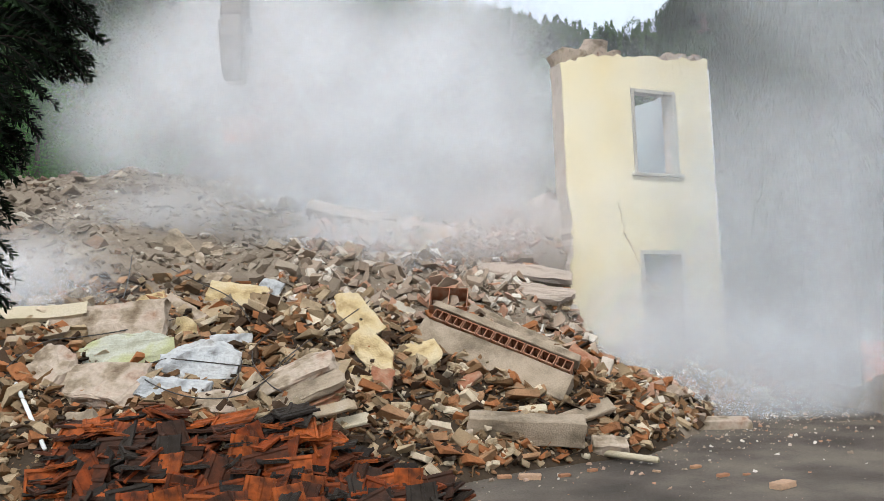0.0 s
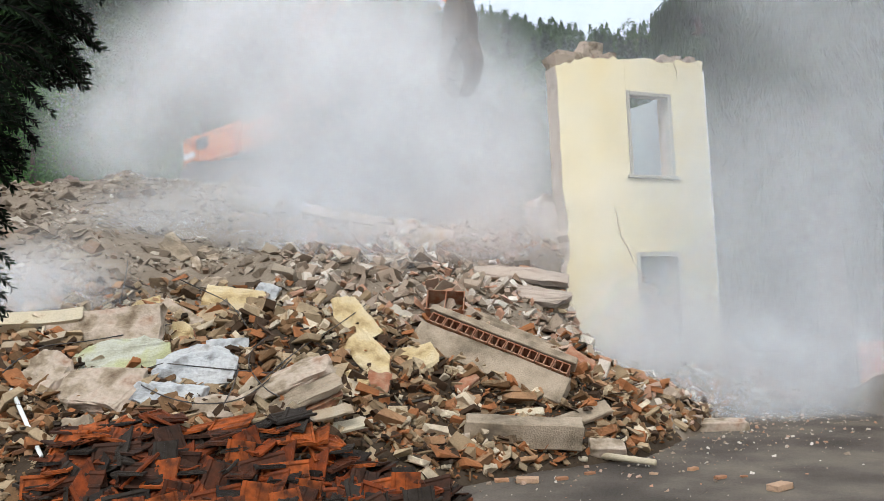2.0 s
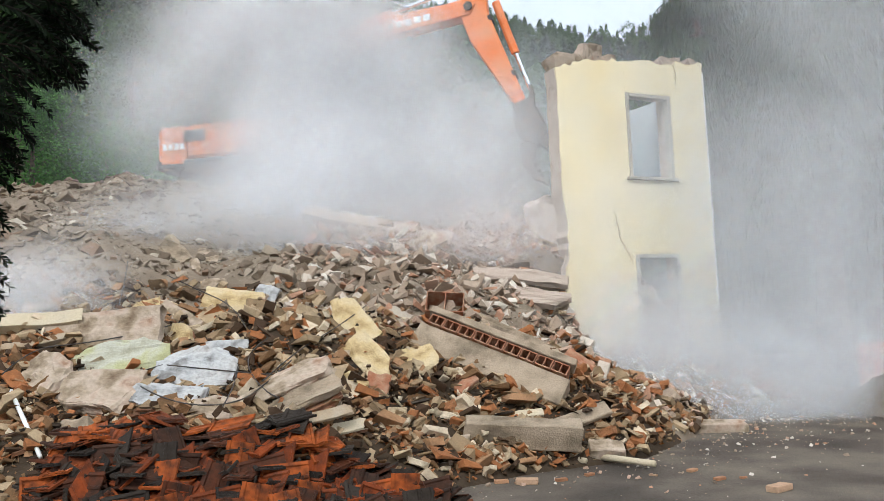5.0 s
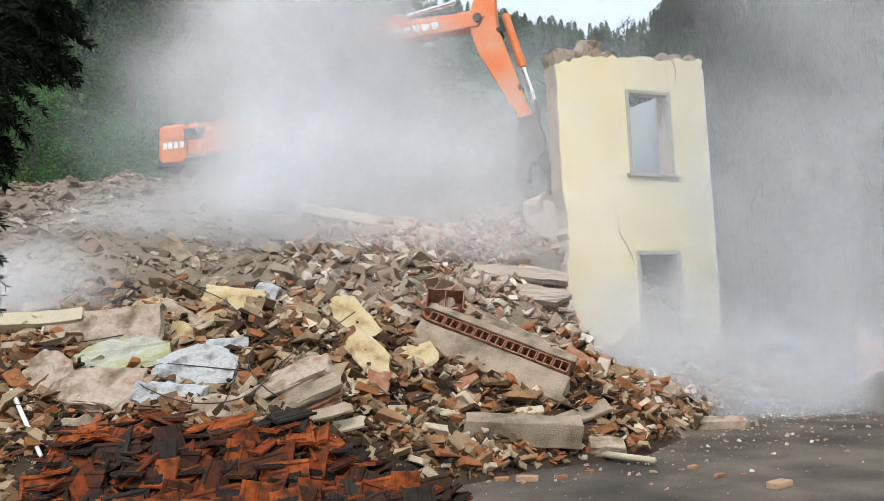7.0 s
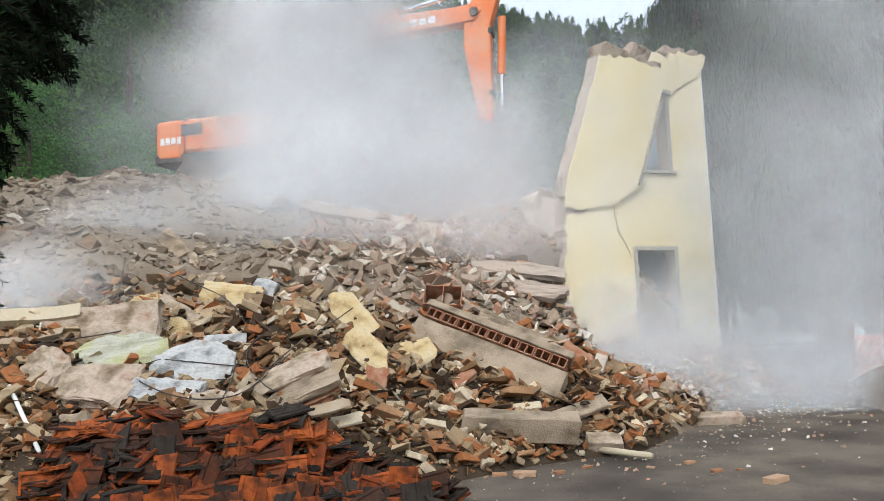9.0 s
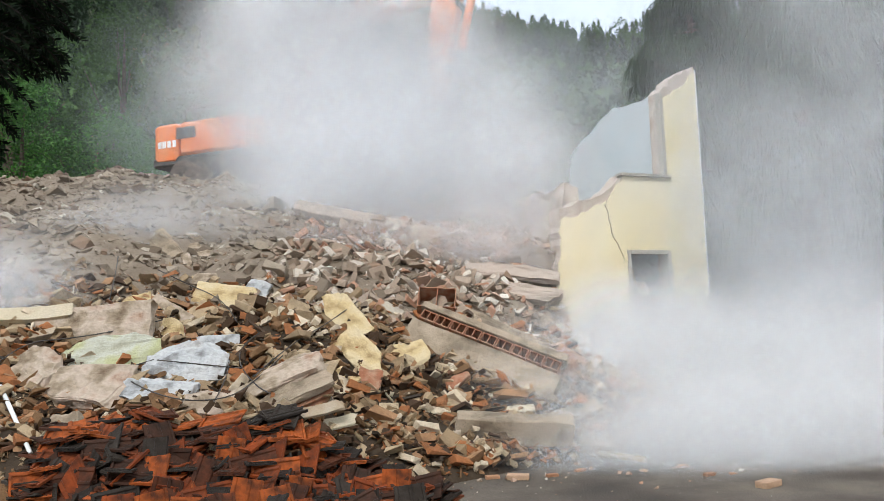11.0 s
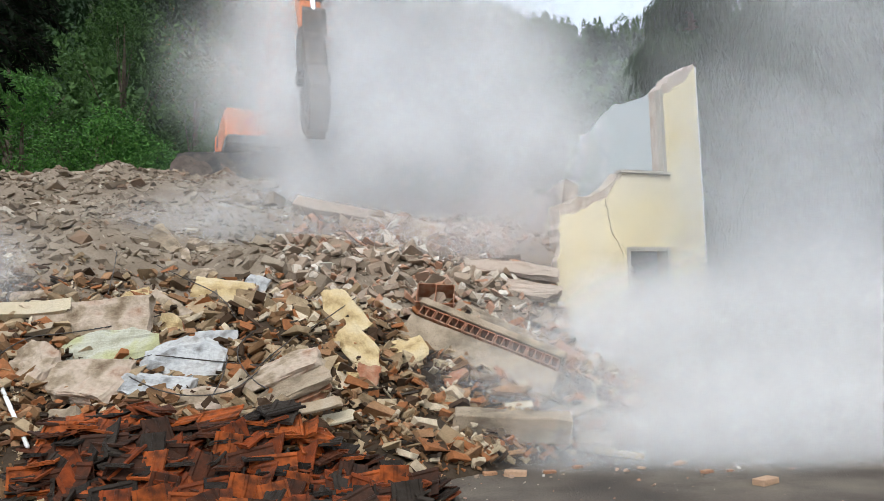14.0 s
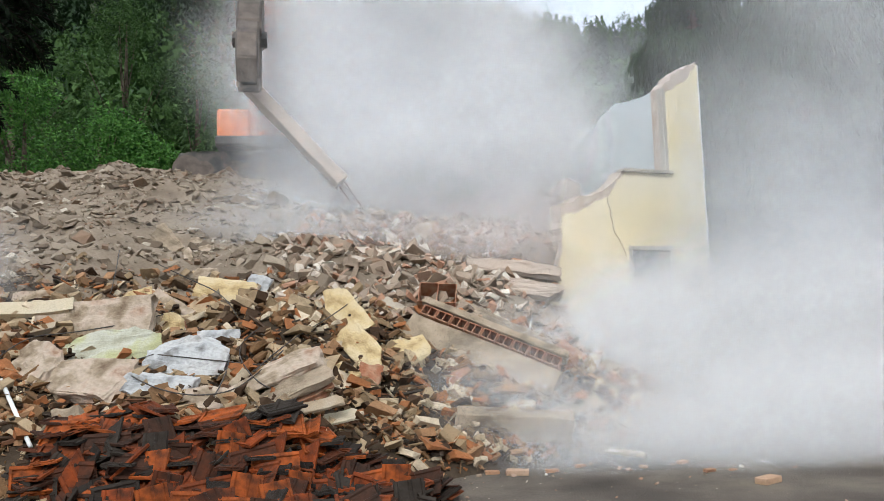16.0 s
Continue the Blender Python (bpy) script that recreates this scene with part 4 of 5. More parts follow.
tile_heap = empty("roof_tile_heap", pose(-1.9, 7.1, lie(-1.9, 7.1)), "heap of orange and soot-dark clay roof tiles, many broken", "tiles")
tile_meshes = [mesh_of(tile_bm(), "tile", M["tile"])] + [mesh_of(broken_tile_bm(k), "tile", M["tile"]) for k in range(4)]
rng_t = random.Random(21)


def tile_spot(rng):
    while True:
        x, y = rng.uniform(-3.5, 0.1), rng.uniform(5.8, 7.3)
        u = (x + 1.85) / 1.85
        v = (y - 6.75 + 0.08 * x) / (1.0 if y < 6.75 else 0.6)
        if u * u + v * v * 0.8 < 1:
            return x, y, max(0.0, 1 - u * u - v * v * 0.8)


base_inv = tile_heap.matrix_basis.inverted()
for k in range(300):
    x, y, c = tile_spot(rng_t)
    stacked = y > 6.95 or rng_t.random() < 0.35
    tilt = rng_t.gauss(9, 9) if stacked else rng_t.gauss(52, 15)
    z = lie(x, y) + 0.07 + 0.09 * c + rng_t.uniform(0, 0.08)
    m = pose(x, y, z, 0, 0, rng_t.gauss(0, 24)) @ pose(0, 0, 0, tilt, rng_t.gauss(0, 9), 0) @ pose(0, 0, 0, 0, 0, rng_t.choice((0, 90, 90)) + rng_t.gauss(0, 9))
    shared("tile", tile_meshes[rng_t.choice((0, 0, 0, 0, 1, 2, 3, 4))], tile_heap, base_inv @ m)
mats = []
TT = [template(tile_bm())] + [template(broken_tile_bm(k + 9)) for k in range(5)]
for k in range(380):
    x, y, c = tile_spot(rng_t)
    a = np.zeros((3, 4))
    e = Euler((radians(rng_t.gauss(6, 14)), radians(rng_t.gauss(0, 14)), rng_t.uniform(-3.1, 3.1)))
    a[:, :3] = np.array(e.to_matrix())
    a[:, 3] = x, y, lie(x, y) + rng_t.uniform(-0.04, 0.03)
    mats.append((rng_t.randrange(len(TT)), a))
# under layer coloured darker than the top tiles, for the shade between them
M["shaded_tile"] = surface("shaded_tile", [(0, (0.05, 0.02, 0.011)), (0.3, (0.10, 0.03, 0.013)), (0.5, (0.022, 0.016, 0.012)), (0.78, (0.17, 0.045, 0.016)), (0.88, (0.03, 0.024, 0.018))], 7, 0.8, 0.5, "island", grime=0.5, dirt=(0.05, 0.035, 0.025))
under = new("tile_shards", scatter_mesh("tile_shards", TT, mats, M["shaded_tile"]))
tagged(under, "broken tile shards under the heap's top layer, darkened for the shade in its gaps", "tiles", kind="stuff")

# ---- single stones of the heap ----
stone_meshes = []
for p, f in FLAT[:24] + ROCKS[:2]:
    stone_meshes.append(fast_mesh("stone", p.tolist(), f.tolist(), M["stone"]))
rng_s = random.Random(8)
n = 0
while n < 290:
    x, y = rng_s.uniform(-3.9, 3.6), rng_s.uniform(7.4, 11.2)
    if lie(x, y) < 0.04 or (y < 8.0 and x < 0.1):
        continue
    s = 0.12 * 3.0 ** (rng_s.random() ** 2)
    m = pose(x, y, lie(x, y) + s * 0.16, rng_s.uniform(-25, 45), rng_s.uniform(-30, 30), rng_s.uniform(0, 360)) @ Matrix.Diagonal((s, s, s, 1))
    shared("stone", rng_s.choice(stone_meshes), pile, m)
    n += 1

# ---- the beam that the crusher drags off ----
lifted_beam = part("floor_beam", rough_bm(box_bm(3.1, 0.30, 0.26, 0.015), 0.04, 3.0, 6, 5), M["pale_slab_mat"])
tagged(lifted_beam, "dusty concrete floor beam held by the crusher", "beam")
for k, (a, b) in enumerate((((1.5, 0.05, 0.05), (2.25, 0.0, -0.12)), ((1.5, -0.08, 0.0), (1.95, -0.2, 0.1)), ((1.5, 0.0, -0.06), (1.8, 0.12, -0.2)))):
    part("reinforcing_bar", tube_bm(a, b, 0.012, seg=6), M["rust"], lifted_beam, "bent rusty reinforcing bar")
LIFT = [(0, (-1.26, 15.05, 3.56), (-9, -14, 49)), (14.1, (-1.26, 15.05, 3.56), (-9, -14, 49)), (14.6, (-2.02, 14.90, 4.69), (-6, -32, 52)), (15.0, (-2.52, 15.00, 5.03), (-7, -44, 56)), (16, (-2.85, 15.30, 5.45), (-8, -48, 57))]


# ---- trees ----
def tris(points, faces):
    return np.array(points, float), np.array(faces, int)


def leaf_clump(rng, n=7, spread=0.5, leaf=0.35):
    """A few small leaf blades round a point, as one island each."""
    P, F = [], []
    for k in range(n):
        c = np.array([rng.gauss(0, spread) for _ in range(3)])
        u = np.array([rng.gauss(0, 1) for _ in range(3)])
        v = np.cross(u, [rng.gauss(0, 1) for _ in range(3)])
        u, v = u / np.linalg.norm(u) * leaf, v / np.linalg.norm(v) * leaf * 0.45
        b = len(P)
        P += [c - u, c + v, c + u, c - v]
        F += [(b, b + 1, b + 2), (b, b + 2, b + 3)]
    return tris(P, F)


def hanging_spray(rng, n=12, droop=1.0):
    """A drooping twig with narrow hanging blades."""
    P, F = [], []
    for k in range(n):
        x = k / n * 0.6
        l = rng.uniform(0.5, 1.0) * droop
        c = np.array([x + rng.gauss(0, 0.05), rng.gauss(0, 0.12), -0.25 * x * x])
        w = rng.uniform(0.022, 0.045)
        a = rng.uniform(0, 3.14)
        s = np.array([math.cos(a) * w, math.sin(a) * w, 0])
        b = len(P)
        e = c + np.array([rng.gauss(0.1, 0.1), rng.gauss(0, 0.1), -l])
        P += [c - s, c + s, e]
        F += [(b, b + 1, b + 2)]
    return tris(P, F)


rng_f = random.Random(77)
CLUMPS = [leaf_clump(rng_f) for _ in range(6)]
SPRAYS = [hanging_spray(rng_f) for _ in range(6)]


def place(x, y, z, s, rz=0.0, tilt=0.0):
    a = np.zeros((3, 4))
    a[:, :3] = np.array(Euler((tilt, 0, rz)).to_matrix()) * s
    a[:, 3] = x, y, z
    return a


def limb(bm, pts, r0, r1, seg=7):
    for i in range(len(pts) - 1):
        k0, k1 = i / (len(pts) - 1), (i + 1) / (len(pts) - 1)
        tube_bm(pts[i], pts[i + 1], r0 + (r1 - r0) * k0, r0 + (r1 - r0) * k1, seg, bm)


def broadleaf(x, y, height, width, seed, leaf, label):
    rng = random.Random(seed)
    z = float(hill_z(x, y)) if y > 31 else 0.0
    tree = empty("tree", pose(x, y, z), label, "tree", "broadleaf trees behind the heap")
    bm = bmesh.new()
    limb(bm, [(0, 0, -0.3), (0.1, 0, height * 0.3), (0, 0.15, height * 0.6), (0.1, 0, height * 0.9)], width * 0.06, 0.03)
    lobes = []
    for k in range(16):
        a, h = rng.uniform(0, 6.28), rng.uniform(0.25, 0.95)
        r = width * 0.5 * math.sin(math.pi * min(0.95, h * 0.9 + 0.08)) * rng.uniform(0.45, 1.0)
        c = (r * math.cos(a), r * math.sin(a), height * h)
        limb(bm, [(0, 0, height * h * 0.7), (c[0] * 0.5, c[1] * 0.5, height * h * 0.82), c], 0.06, 0.015, 5)
        lobes.append((c, width * rng.uniform(0.12, 0.24)))
    part("trunk", bm, M["bark"], tree, "", True)
    mats = []
    for c, r in lobes:
        for k in range(170):
            v = Vector((rng.gauss(0, 1), rng.gauss(0, 1), rng.gauss(0, 0.75))).normalized() * r * rng.uniform(0.55, 1.1)
            mats.append((rng.randrange(6), place(c[0] + v.x, c[1] + v.y, c[2] + v.z, rng.uniform(0.16, 0.30), rng.uniform(0, 6.28), rng.uniform(-1, 1))))
    ob = new("crown", scatter_mesh("crown", CLUMPS, mats, leaf))
    ob.parent = tree


def weeping_conifer(x, y, height, width, seed, label, bare=0.3):
    rng = random.Random(seed)
    tree = empty("conifer", pose(x, y, 0), label, "tree", "conifers beside the house")
    bm = bmesh.new()
    limb(bm, [(0, 0, -0.1), (0.04, 0, height * 0.2), (-0.05, 0.05, height * 0.5), (0, 0, height)], 0.32, 0.04, 10)
    mats = []
    n = int(height * 9)
    for k in range(n):
        h = bare + (1 - bare) * (k + rng.random()) / n
        a = rng.uniform(0, 6.28)
        l = width * 0.5 * (1.02 - h) ** 0.6 * rng.uniform(0.55, 1.1)
        dx, dy = math.cos(a), math.sin(a)
        pts = [(dx * l * q, dy * l * q, height * h + l * (0.25 * q - 0.75 * q * q)) for q in (0, 0.35, 0.7, 1.0)]
        limb(bm, pts, 0.045, 0.012, 5)
        for j in range(46):
            q = rng.uniform(0.15, 1.05)
            o = rng.gauss(0, 0.18)
            mats.append((rng.randrange(6), place(dx * l * q - dy * o, dy * l * q + dx * o, height * h + l * (0.25 * q - 0.75 * q * q) + 0.05, rng.uniform(0.45, 0.95), a + rng.gauss(0, 0.9), rng.gauss(0, 0.15))))
    part("trunk", bm, M["bark"], tree, "", True)
    ob = new("crown", scatter_mesh("crown", SPRAYS, mats, M["dark_needle"]))
    ob.parent = tree


broadleaf(-15.5, 35, 11.5, 7.5, 1, M["bright_leaf"], "bright green leafy tree at the wood's edge")
broadleaf(-12.6, 34, 9.6, 5.5, 2, M["bright_leaf"], "bright green leafy tree at the wood's edge")
broadleaf(-19.5, 36, 12.5, 8, 3, M["bright_leaf"], "bright green leafy tree at the wood's edge")
broadleaf(-12.5, 40, 14.5, 7.5, 4, M["mid_leaf"], "green leafy tree at the foot of the hill")
broadleaf(-17.5, 43, 18, 8, 5, M["mid_leaf"], "tall green leafy tree at the foot of the hill")
broadleaf(-8.5, 38, 12, 6.5, 6, M["mid_leaf"], "green leafy tree at the foot of the hill")
broadleaf(-23.5, 42, 17, 9, 7, M["mid_leaf"], "tall green leafy tree at the foot of the hill")
weeping_conifer(7.15, 14.2, 13.5, 2.6, 11, "tall weeping conifer with hanging dark sprays", 0.30)
weeping_conifer(10.4, 18.5, 16, 8.0, 12, "tall weeping conifer with hanging dark sprays", 0.22)
weeping_conifer(8.6, 24.0, 15.5, 6.0, 13, "tall weeping conifer behind the ruined house", 0.15)
weeping_conifer(13.0, 25.0, 18, 8.0, 14, "tall weeping conifer behind the ruined house", 0.15)


def far_tree(rng, conifer):
    """A small tree for the far wood: layered sprays or leaf clusters."""
    P, F = [], []

    def tri(c, u, v):
        b = len(P)
        P.extend([c - u, c + u, c + v])
        F.append((b, b + 1, b + 2))

    if conifer:
        for k in range(320):
            h = rng.random() ** 0.8
            r = 0.21 * (1 - h) * rng.uniform(0.5, 1.1) + 0.01
            a = rng.uniform(0, 6.28)
            c = np.array([math.cos(a) * r, math.sin(a) * r, h])
            w = 0.016 + 0.02 * (1 - h)
            tri(c, np.array([-math.sin(a), math.cos(a), 0]) * w, np.array([math.cos(a) * 0.05, math.sin(a) * 0.05, rng.choice((-0.07, 0.03))]))
    else:
        for k in range(420):
            v = np.array([rng.gauss(0, 1), rng.gauss(0, 1), rng.gauss(0, 1)])
            v = v / np.linalg.norm(v) * rng.uniform(0.6, 1.05)
            c = np.array([v[0] * 0.3, v[1] * 0.3, 0.6 + v[2] * 0.38])
            u, w = np.array([rng.gauss(0, 1) for _ in range(3)]), np.array([rng.gauss(0, 1) for _ in range(3)])
            tri(c, u / np.linalg.norm(u) * 0.028, w / np.linalg.norm(w) * 0.05)
    return tris(P, F)


def wood(name, label, count, area, heights, conifers, material, seed, bias=1.0):
    rng = random.Random(seed)
    T = [far_tree(rng, k < conifers) for k in range(8)]
    mats = []
    for _ in range(count):
        y = area[2] + (area[3] - area[2]) * rng.random() ** bias
        half = 12 + y * 0.62
        x = rng.uniform(max(area[0], -half), min(area[1], half))
        h = rng.uniform(*heights)
        a = place(x, y, float(hill_z(x, y)) - 0.5, 1.0, rng.uniform(0, 6.28))
        a[:, :3] *= h
        a[:, :2] *= rng.uniform(0.8, 1.25)
        mats.append((rng.randrange(8), a))
    tagged(new(name, scatter_mesh(name, T, mats, material)), label, "trees", kind="stuff")


wood("near_wood", "dark mixed trees on the lower hillside", 420, (-90, 90, 48, 110), (9, 17), 4, M["mid_leaf"], 31)
wood("dark_wood", "dark conifers on the hillside", 700, (-220, 220, 60, 200), (9, 16), 8, M["dark_needle"], 32, 0.9)
wood("far_wood", "far wooded slope up to the skyline", 1700, (-260, 260, 150, 308), (7, 12), 6, M["mid_leaf"], 33, 0.6)

# ---- overhanging conifer close to the camera ----
near_tree = empty("overhanging_conifer", pose(-2.5, 3.0, 0), "conifer coloured near black as if backlit, feathery drooping branches close by", "tree")
bm = bmesh.new()
limb(bm, [(-0.5, 0.2, -0.1), (-0.45, 0.2, 2.0), (-0.4, 0.25, 5.0)], 0.2, 0.12, 12)
rng_n = random.Random(4)
NP, NF = [], []


def blade(c, d, w):
    b = len(NP)
    s = d.cross(Vector((rng_n.gauss(0, 1), rng_n.gauss(0, 1), rng_n.gauss(0, 1)))).normalized() * w
    NP.extend([c - s * 0.4, c + s * 0.4, c + d * 0.5 + s, c + d, c + d * 0.5 - s])
    NF.extend([(b, b + 1, b + 2), (b, b + 2, b + 4), (b + 4, b + 2, b + 3)])


def frond(root, out, length):
    """A drooping feathery twig with blades on both sides."""
    p, d = Vector(root), Vector(out).normalized()
    pts = [tuple(p)]
    n = int(length / 0.014)
    for i in range(n):
        d = (d + Vector((0, 0, -0.045)) + Vector((rng_n.gauss(0, 0.02), rng_n.gauss(0, 0.02), 0))).normalized()
        p = p + d * 0.014
        k = i / n
        for sgn in (-1, 1):
            side_v = d.cross(Vector((0.2, 1, 0.3))).normalized() * sgn
            dirn = (d * 0.9 + side_v * 0.75 + Vector((rng_n.gauss(0, 0.15), rng_n.gauss(0, 0.3), rng_n.gauss(0, 0.12)))).normalized()
            blade(p.copy(), dirn * (0.055 * (1 - 0.7 * k) + 0.012), 0.0055)
        if i % 5 == 0:
            pts.append(tuple(p))
    pts.append(tuple(p))
    limb(bm, pts, 0.005, 0.002, 4)


# reach of the branches at each height (local x of the tips)
for k in range(230):
    z = rng_n.uniform(1.6, 3.4)
    reach = np.interp(z, [1.6, 1.95, 2.25, 2.5, 2.65, 2.95, 3.4], [0.73, 0.77, 0.82, 0.92, 1.10, 1.13, 1.06]) * rng_n.uniform(0.88, 1.0)
    l = rng_n.uniform(0.22, 0.42)
    frond((reach - l * 0.75, rng_n.uniform(-0.3, 0.02), z + l * 0.45), (1, rng_n.uniform(-0.3, 0.3), rng_n.uniform(-0.2, 0.2)), l)
for k in range(14):
    z = 1.5 + k * 0.13
    limb(bm, [(-0.42, 0.2, z + 0.1), (0.1, 0.15, z + 0.16), (0.6, 0.1 + 0.02 * k, z + 0.08)], 0.02, 0.006, 5)
part("trunk", bm, M["shaded_bark"], near_tree, "", True)
ob = new("foliage", fast_mesh("foliage", [tuple(v) for v in NP], NF, M["shaded_needle"]))
ob.parent = near_tree

# ---- yard's far side ----
for k in range(3):
    f = empty("safety_barrier", pose(6.6 + 2.05 * k, 12.4 + 0.5 * k, 0, 0, 0, 14), "orange-red plastic mesh safety barrier across the yard", "barrier", "barriers across the yard")
    for j in range(12):
        part("mesh_strand", box_bm(2.0, 0.012, 0.035, 0, (1.0, 0, 0.1 + j * 0.082)), M["barrier"], f)
    for j in range(24):
        part("mesh_strand", box_bm(0.03, 0.01, 1.0, 0, (0.04 + j * 0.083, 0.012, 0.55)), M["barrier"], f)
    for u in (0.0, 2.0):
        part("post", tube_bm((u, 0.03, 0), (u, 0.03, 1.15), 0.022), M["rust"], f)
# pale slab added in place of the bright, hazy open background
far_backdrop = part("garden_wall", rough_bm(box_bm(26, 0.4, 2.3, 0.03, (0, 0, 1.15)), 0.04, 1.0, 4, 6), M["inner_wall"], None)
far_backdrop.matrix_basis = pose(17, 30, 0, 0, 0, 5)
tagged(far_backdrop, "low pale slab added for the bright hazy background beyond the trees", "wall", kind="structure")


# ---- dust ----
def dust_material(name, strength, tint):
    """Fine airborne dust on a veil: soft towards the veil's rim, uneven within, lit from both sides."""
    m = bpy.data.materials.new(name)
    m.use_nodes = True
    nt = m.node_tree
    nt.nodes.clear()
    out = nt.nodes.new("ShaderNodeOutputMaterial")
    co = nt.nodes.new("ShaderNodeTexCoord")
    off = nt.nodes.new("ShaderNodeVectorMath")
    off.operation = "SUBTRACT"
    off.inputs[1].default_value = (0.5, 0.5, 0.5)
    nt.links.new(co.outputs["Generated"], off.inputs[0])
    ln = nt.nodes.new("ShaderNodeVectorMath")
    ln.operation = "LENGTH"
    nt.links.new(off.outputs[0], ln.inputs[0])
    n1 = nt.nodes.new("ShaderNodeTexNoise")
    n1.inputs["Scale"].default_value, n1.inputs["Detail"].default_value, n1.inputs["Roughness"].default_value, n1.inputs["Distortion"].default_value = 0.42, 3, 0.45, 0.0
    nt.links.new(co.outputs["Object"], n1.inputs["Vector"])
    wob = nt.nodes.new("ShaderNodeMath")
    wob.operation = "MULTIPLY_ADD"
    wob.inputs[1].default_value, wob.inputs[2].default_value = 0.85, -0.42
    nt.links.new(n1.outputs[0], wob.inputs[0])
    rad = nt.nodes.new("ShaderNodeMath")
    rad.operation = "SUBTRACT"
    nt.links.new(ln.outputs["Value"], rad.inputs[0])
    nt.links.new(wob.outputs[0], rad.inputs[1])
    fall = nt.nodes.new("ShaderNodeMapRange")
    fall.interpolation_type = "SMOOTHSTEP"
    fall.inputs["From Min"].default_value, fall.inputs["From Max"].default_value = -0.15, 0.62
    fall.inputs["To Min"].default_value, fall.inputs["To Max"].default_value = strength, 0.0
    nt.links.new(rad.outputs[0], fall.inputs[0])
    rim = nt.nodes.new("ShaderNodeMapRange")
    rim.interpolation_type = "SMOOTHSTEP"
    rim.inputs["From Min"].default_value, rim.inputs["From Max"].default_value = 0.28, 0.99
    rim.inputs["To Min"].default_value, rim.inputs["To Max"].default_value = 1.0, 0.0
    disc = nt.nodes.new("ShaderNodeVectorMath")
    disc.operation = "LENGTH"
    nt.links.new(co.outputs["UV"], disc.inputs[0])
    nt.links.new(disc.outputs["Value"], rim.inputs[0])
    al = nt.nodes.new("ShaderNodeMath")
    al.operation = "MULTIPLY"
    nt.links.new(fall.outputs[0], al.inputs[0])
    nt.links.new(rim.outputs[0], al.inputs[1])
    tr = nt.nodes.new("ShaderNodeBsdfTransparent")
    df = nt.nodes.new("ShaderNodeBsdfDiffuse")
    tl = nt.nodes.new("ShaderNodeBsdfTranslucent")
    for n in (df, tl):
        n.inputs[0].default_value = (*tint, 1)
    up = nt.nodes.new("ShaderNodeCombineXYZ")
    up.inputs[1].default_value, up.inputs[2].default_value = -0.45, 0.9
    nt.links.new(up.outputs[0], df.inputs["Normal"])
    both = nt.nodes.new("ShaderNodeMixShader")
    both.inputs[0].default_value = 0.35
    nt.links.new(df.outputs[0], both.inputs[1])
    nt.links.new(tl.outputs[0], both.inputs[2])
    mix = nt.nodes.new("ShaderNodeMixShader")
    nt.links.new(al.outputs[0], mix.inputs[0])
    nt.links.new(tr.outputs[0], mix.inputs[1])
    nt.links.new(both.outputs[0], mix.inputs[2])
    nt.links.new(mix.outputs[0], out.inputs[0])
    return m


DUST = {"dense": dust_material("dense_dust", 0.24, (0.94, 0.945, 0.955)), "mid": dust_material("drifting_dust", 0.235, (0.94, 0.945, 0.955)), "soft": dust_material("soft_dust", 0.165, (0.91, 0.93, 0.955)), "rosy": dust_material("brick_dust", 0.16, (0.95, 0.90, 0.89)), "burst": dust_material("fresh_dust", 0.22, (0.88, 0.885, 0.885)), "thin": dust_material("thin_haze", 0.16, (0.88, 0.93, 0.955)), "faint": dust_material("faint_haze", 0.09, (0.88, 0.93, 0.955))}
DRIFT = []
DUST_LABEL = {"plume": "pale grey dust plume rising over the rubble heap", "veil": "rosy veil of brick dust hanging over the heap", "haze": "thin bluish dust haze before the wooded hillside", "mist": "low veil of pale dust near the ground", "dust_burst": "thick white dust billowing from the fallen wall"}


def dust(name, radii, strength, rows, sheets, seed):
    """A dust cloud of soft upright veils one behind the other that fill an ellipsoid and drift together."""
    rng = random.Random(seed)
    bm = bmesh.new()
    disc = bm.loops.layers.uv.new("disc")
    rx, ry, rz = radii
    for k in range(sheets):
        c = (k + 0.5) / sheets * 2 - 1
        s = math.sqrt(1 - 0.8 * c * c)
        m = Matrix.Translation((rng.gauss(0, 0.1) * rx, (c + rng.uniform(-0.5, 0.5) / sheets) * ry * 0.9, rng.gauss(0, 0.1) * rz)) @ Euler((radians(90), 0, 0)).to_matrix().to_4x4() @ Matrix.Diagonal((rx * s, rz * s, 1, 1))
        before = set(bm.faces)
        bmesh.ops.create_circle(bm, cap_ends=True, segments=36, radius=1.0, matrix=m)
        back = m.inverted()
        for face in set(bm.faces) - before:
            for loop in face.loops:
                q = back @ loop.vert.co
                loop[disc].uv = (q.x, q.y)
    ob = part(name, bm, DUST[strength])
    tagged(ob, DUST_LABEL[name], "dust", kind="stuff")
    DRIFT.append((ob, [(t, Matrix.Translation((x, y, z))) for t, x, y, z in rows]))


dust("plume", (3.48, 1.74, 2.75), "dense", [(0, -2.13, 16.00, 4.67), (4, -2.38, 16.00, 4.56), (7, -2.85, 16.00, 4.58), (9, -2.38, 16.00, 4.56), (11.5, -1.90, 16.00, 4.54), (14, -1.42, 16.00, 4.52), (16, -1.42, 16.00, 4.52)], 17, 1)
dust("plume", (2.75, 1.74, 4.21), "dense", [(0, -3.16, 16.60, 6.73), (4, -2.66, 16.60, 6.71), (7, -2.91, 16.60, 6.85), (9, -2.66, 16.60, 6.84), (12, -2.40, 16.60, 6.83), (14, -2.15, 16.60, 6.82), (16, -2.40, 16.60, 6.96)], 17, 2)
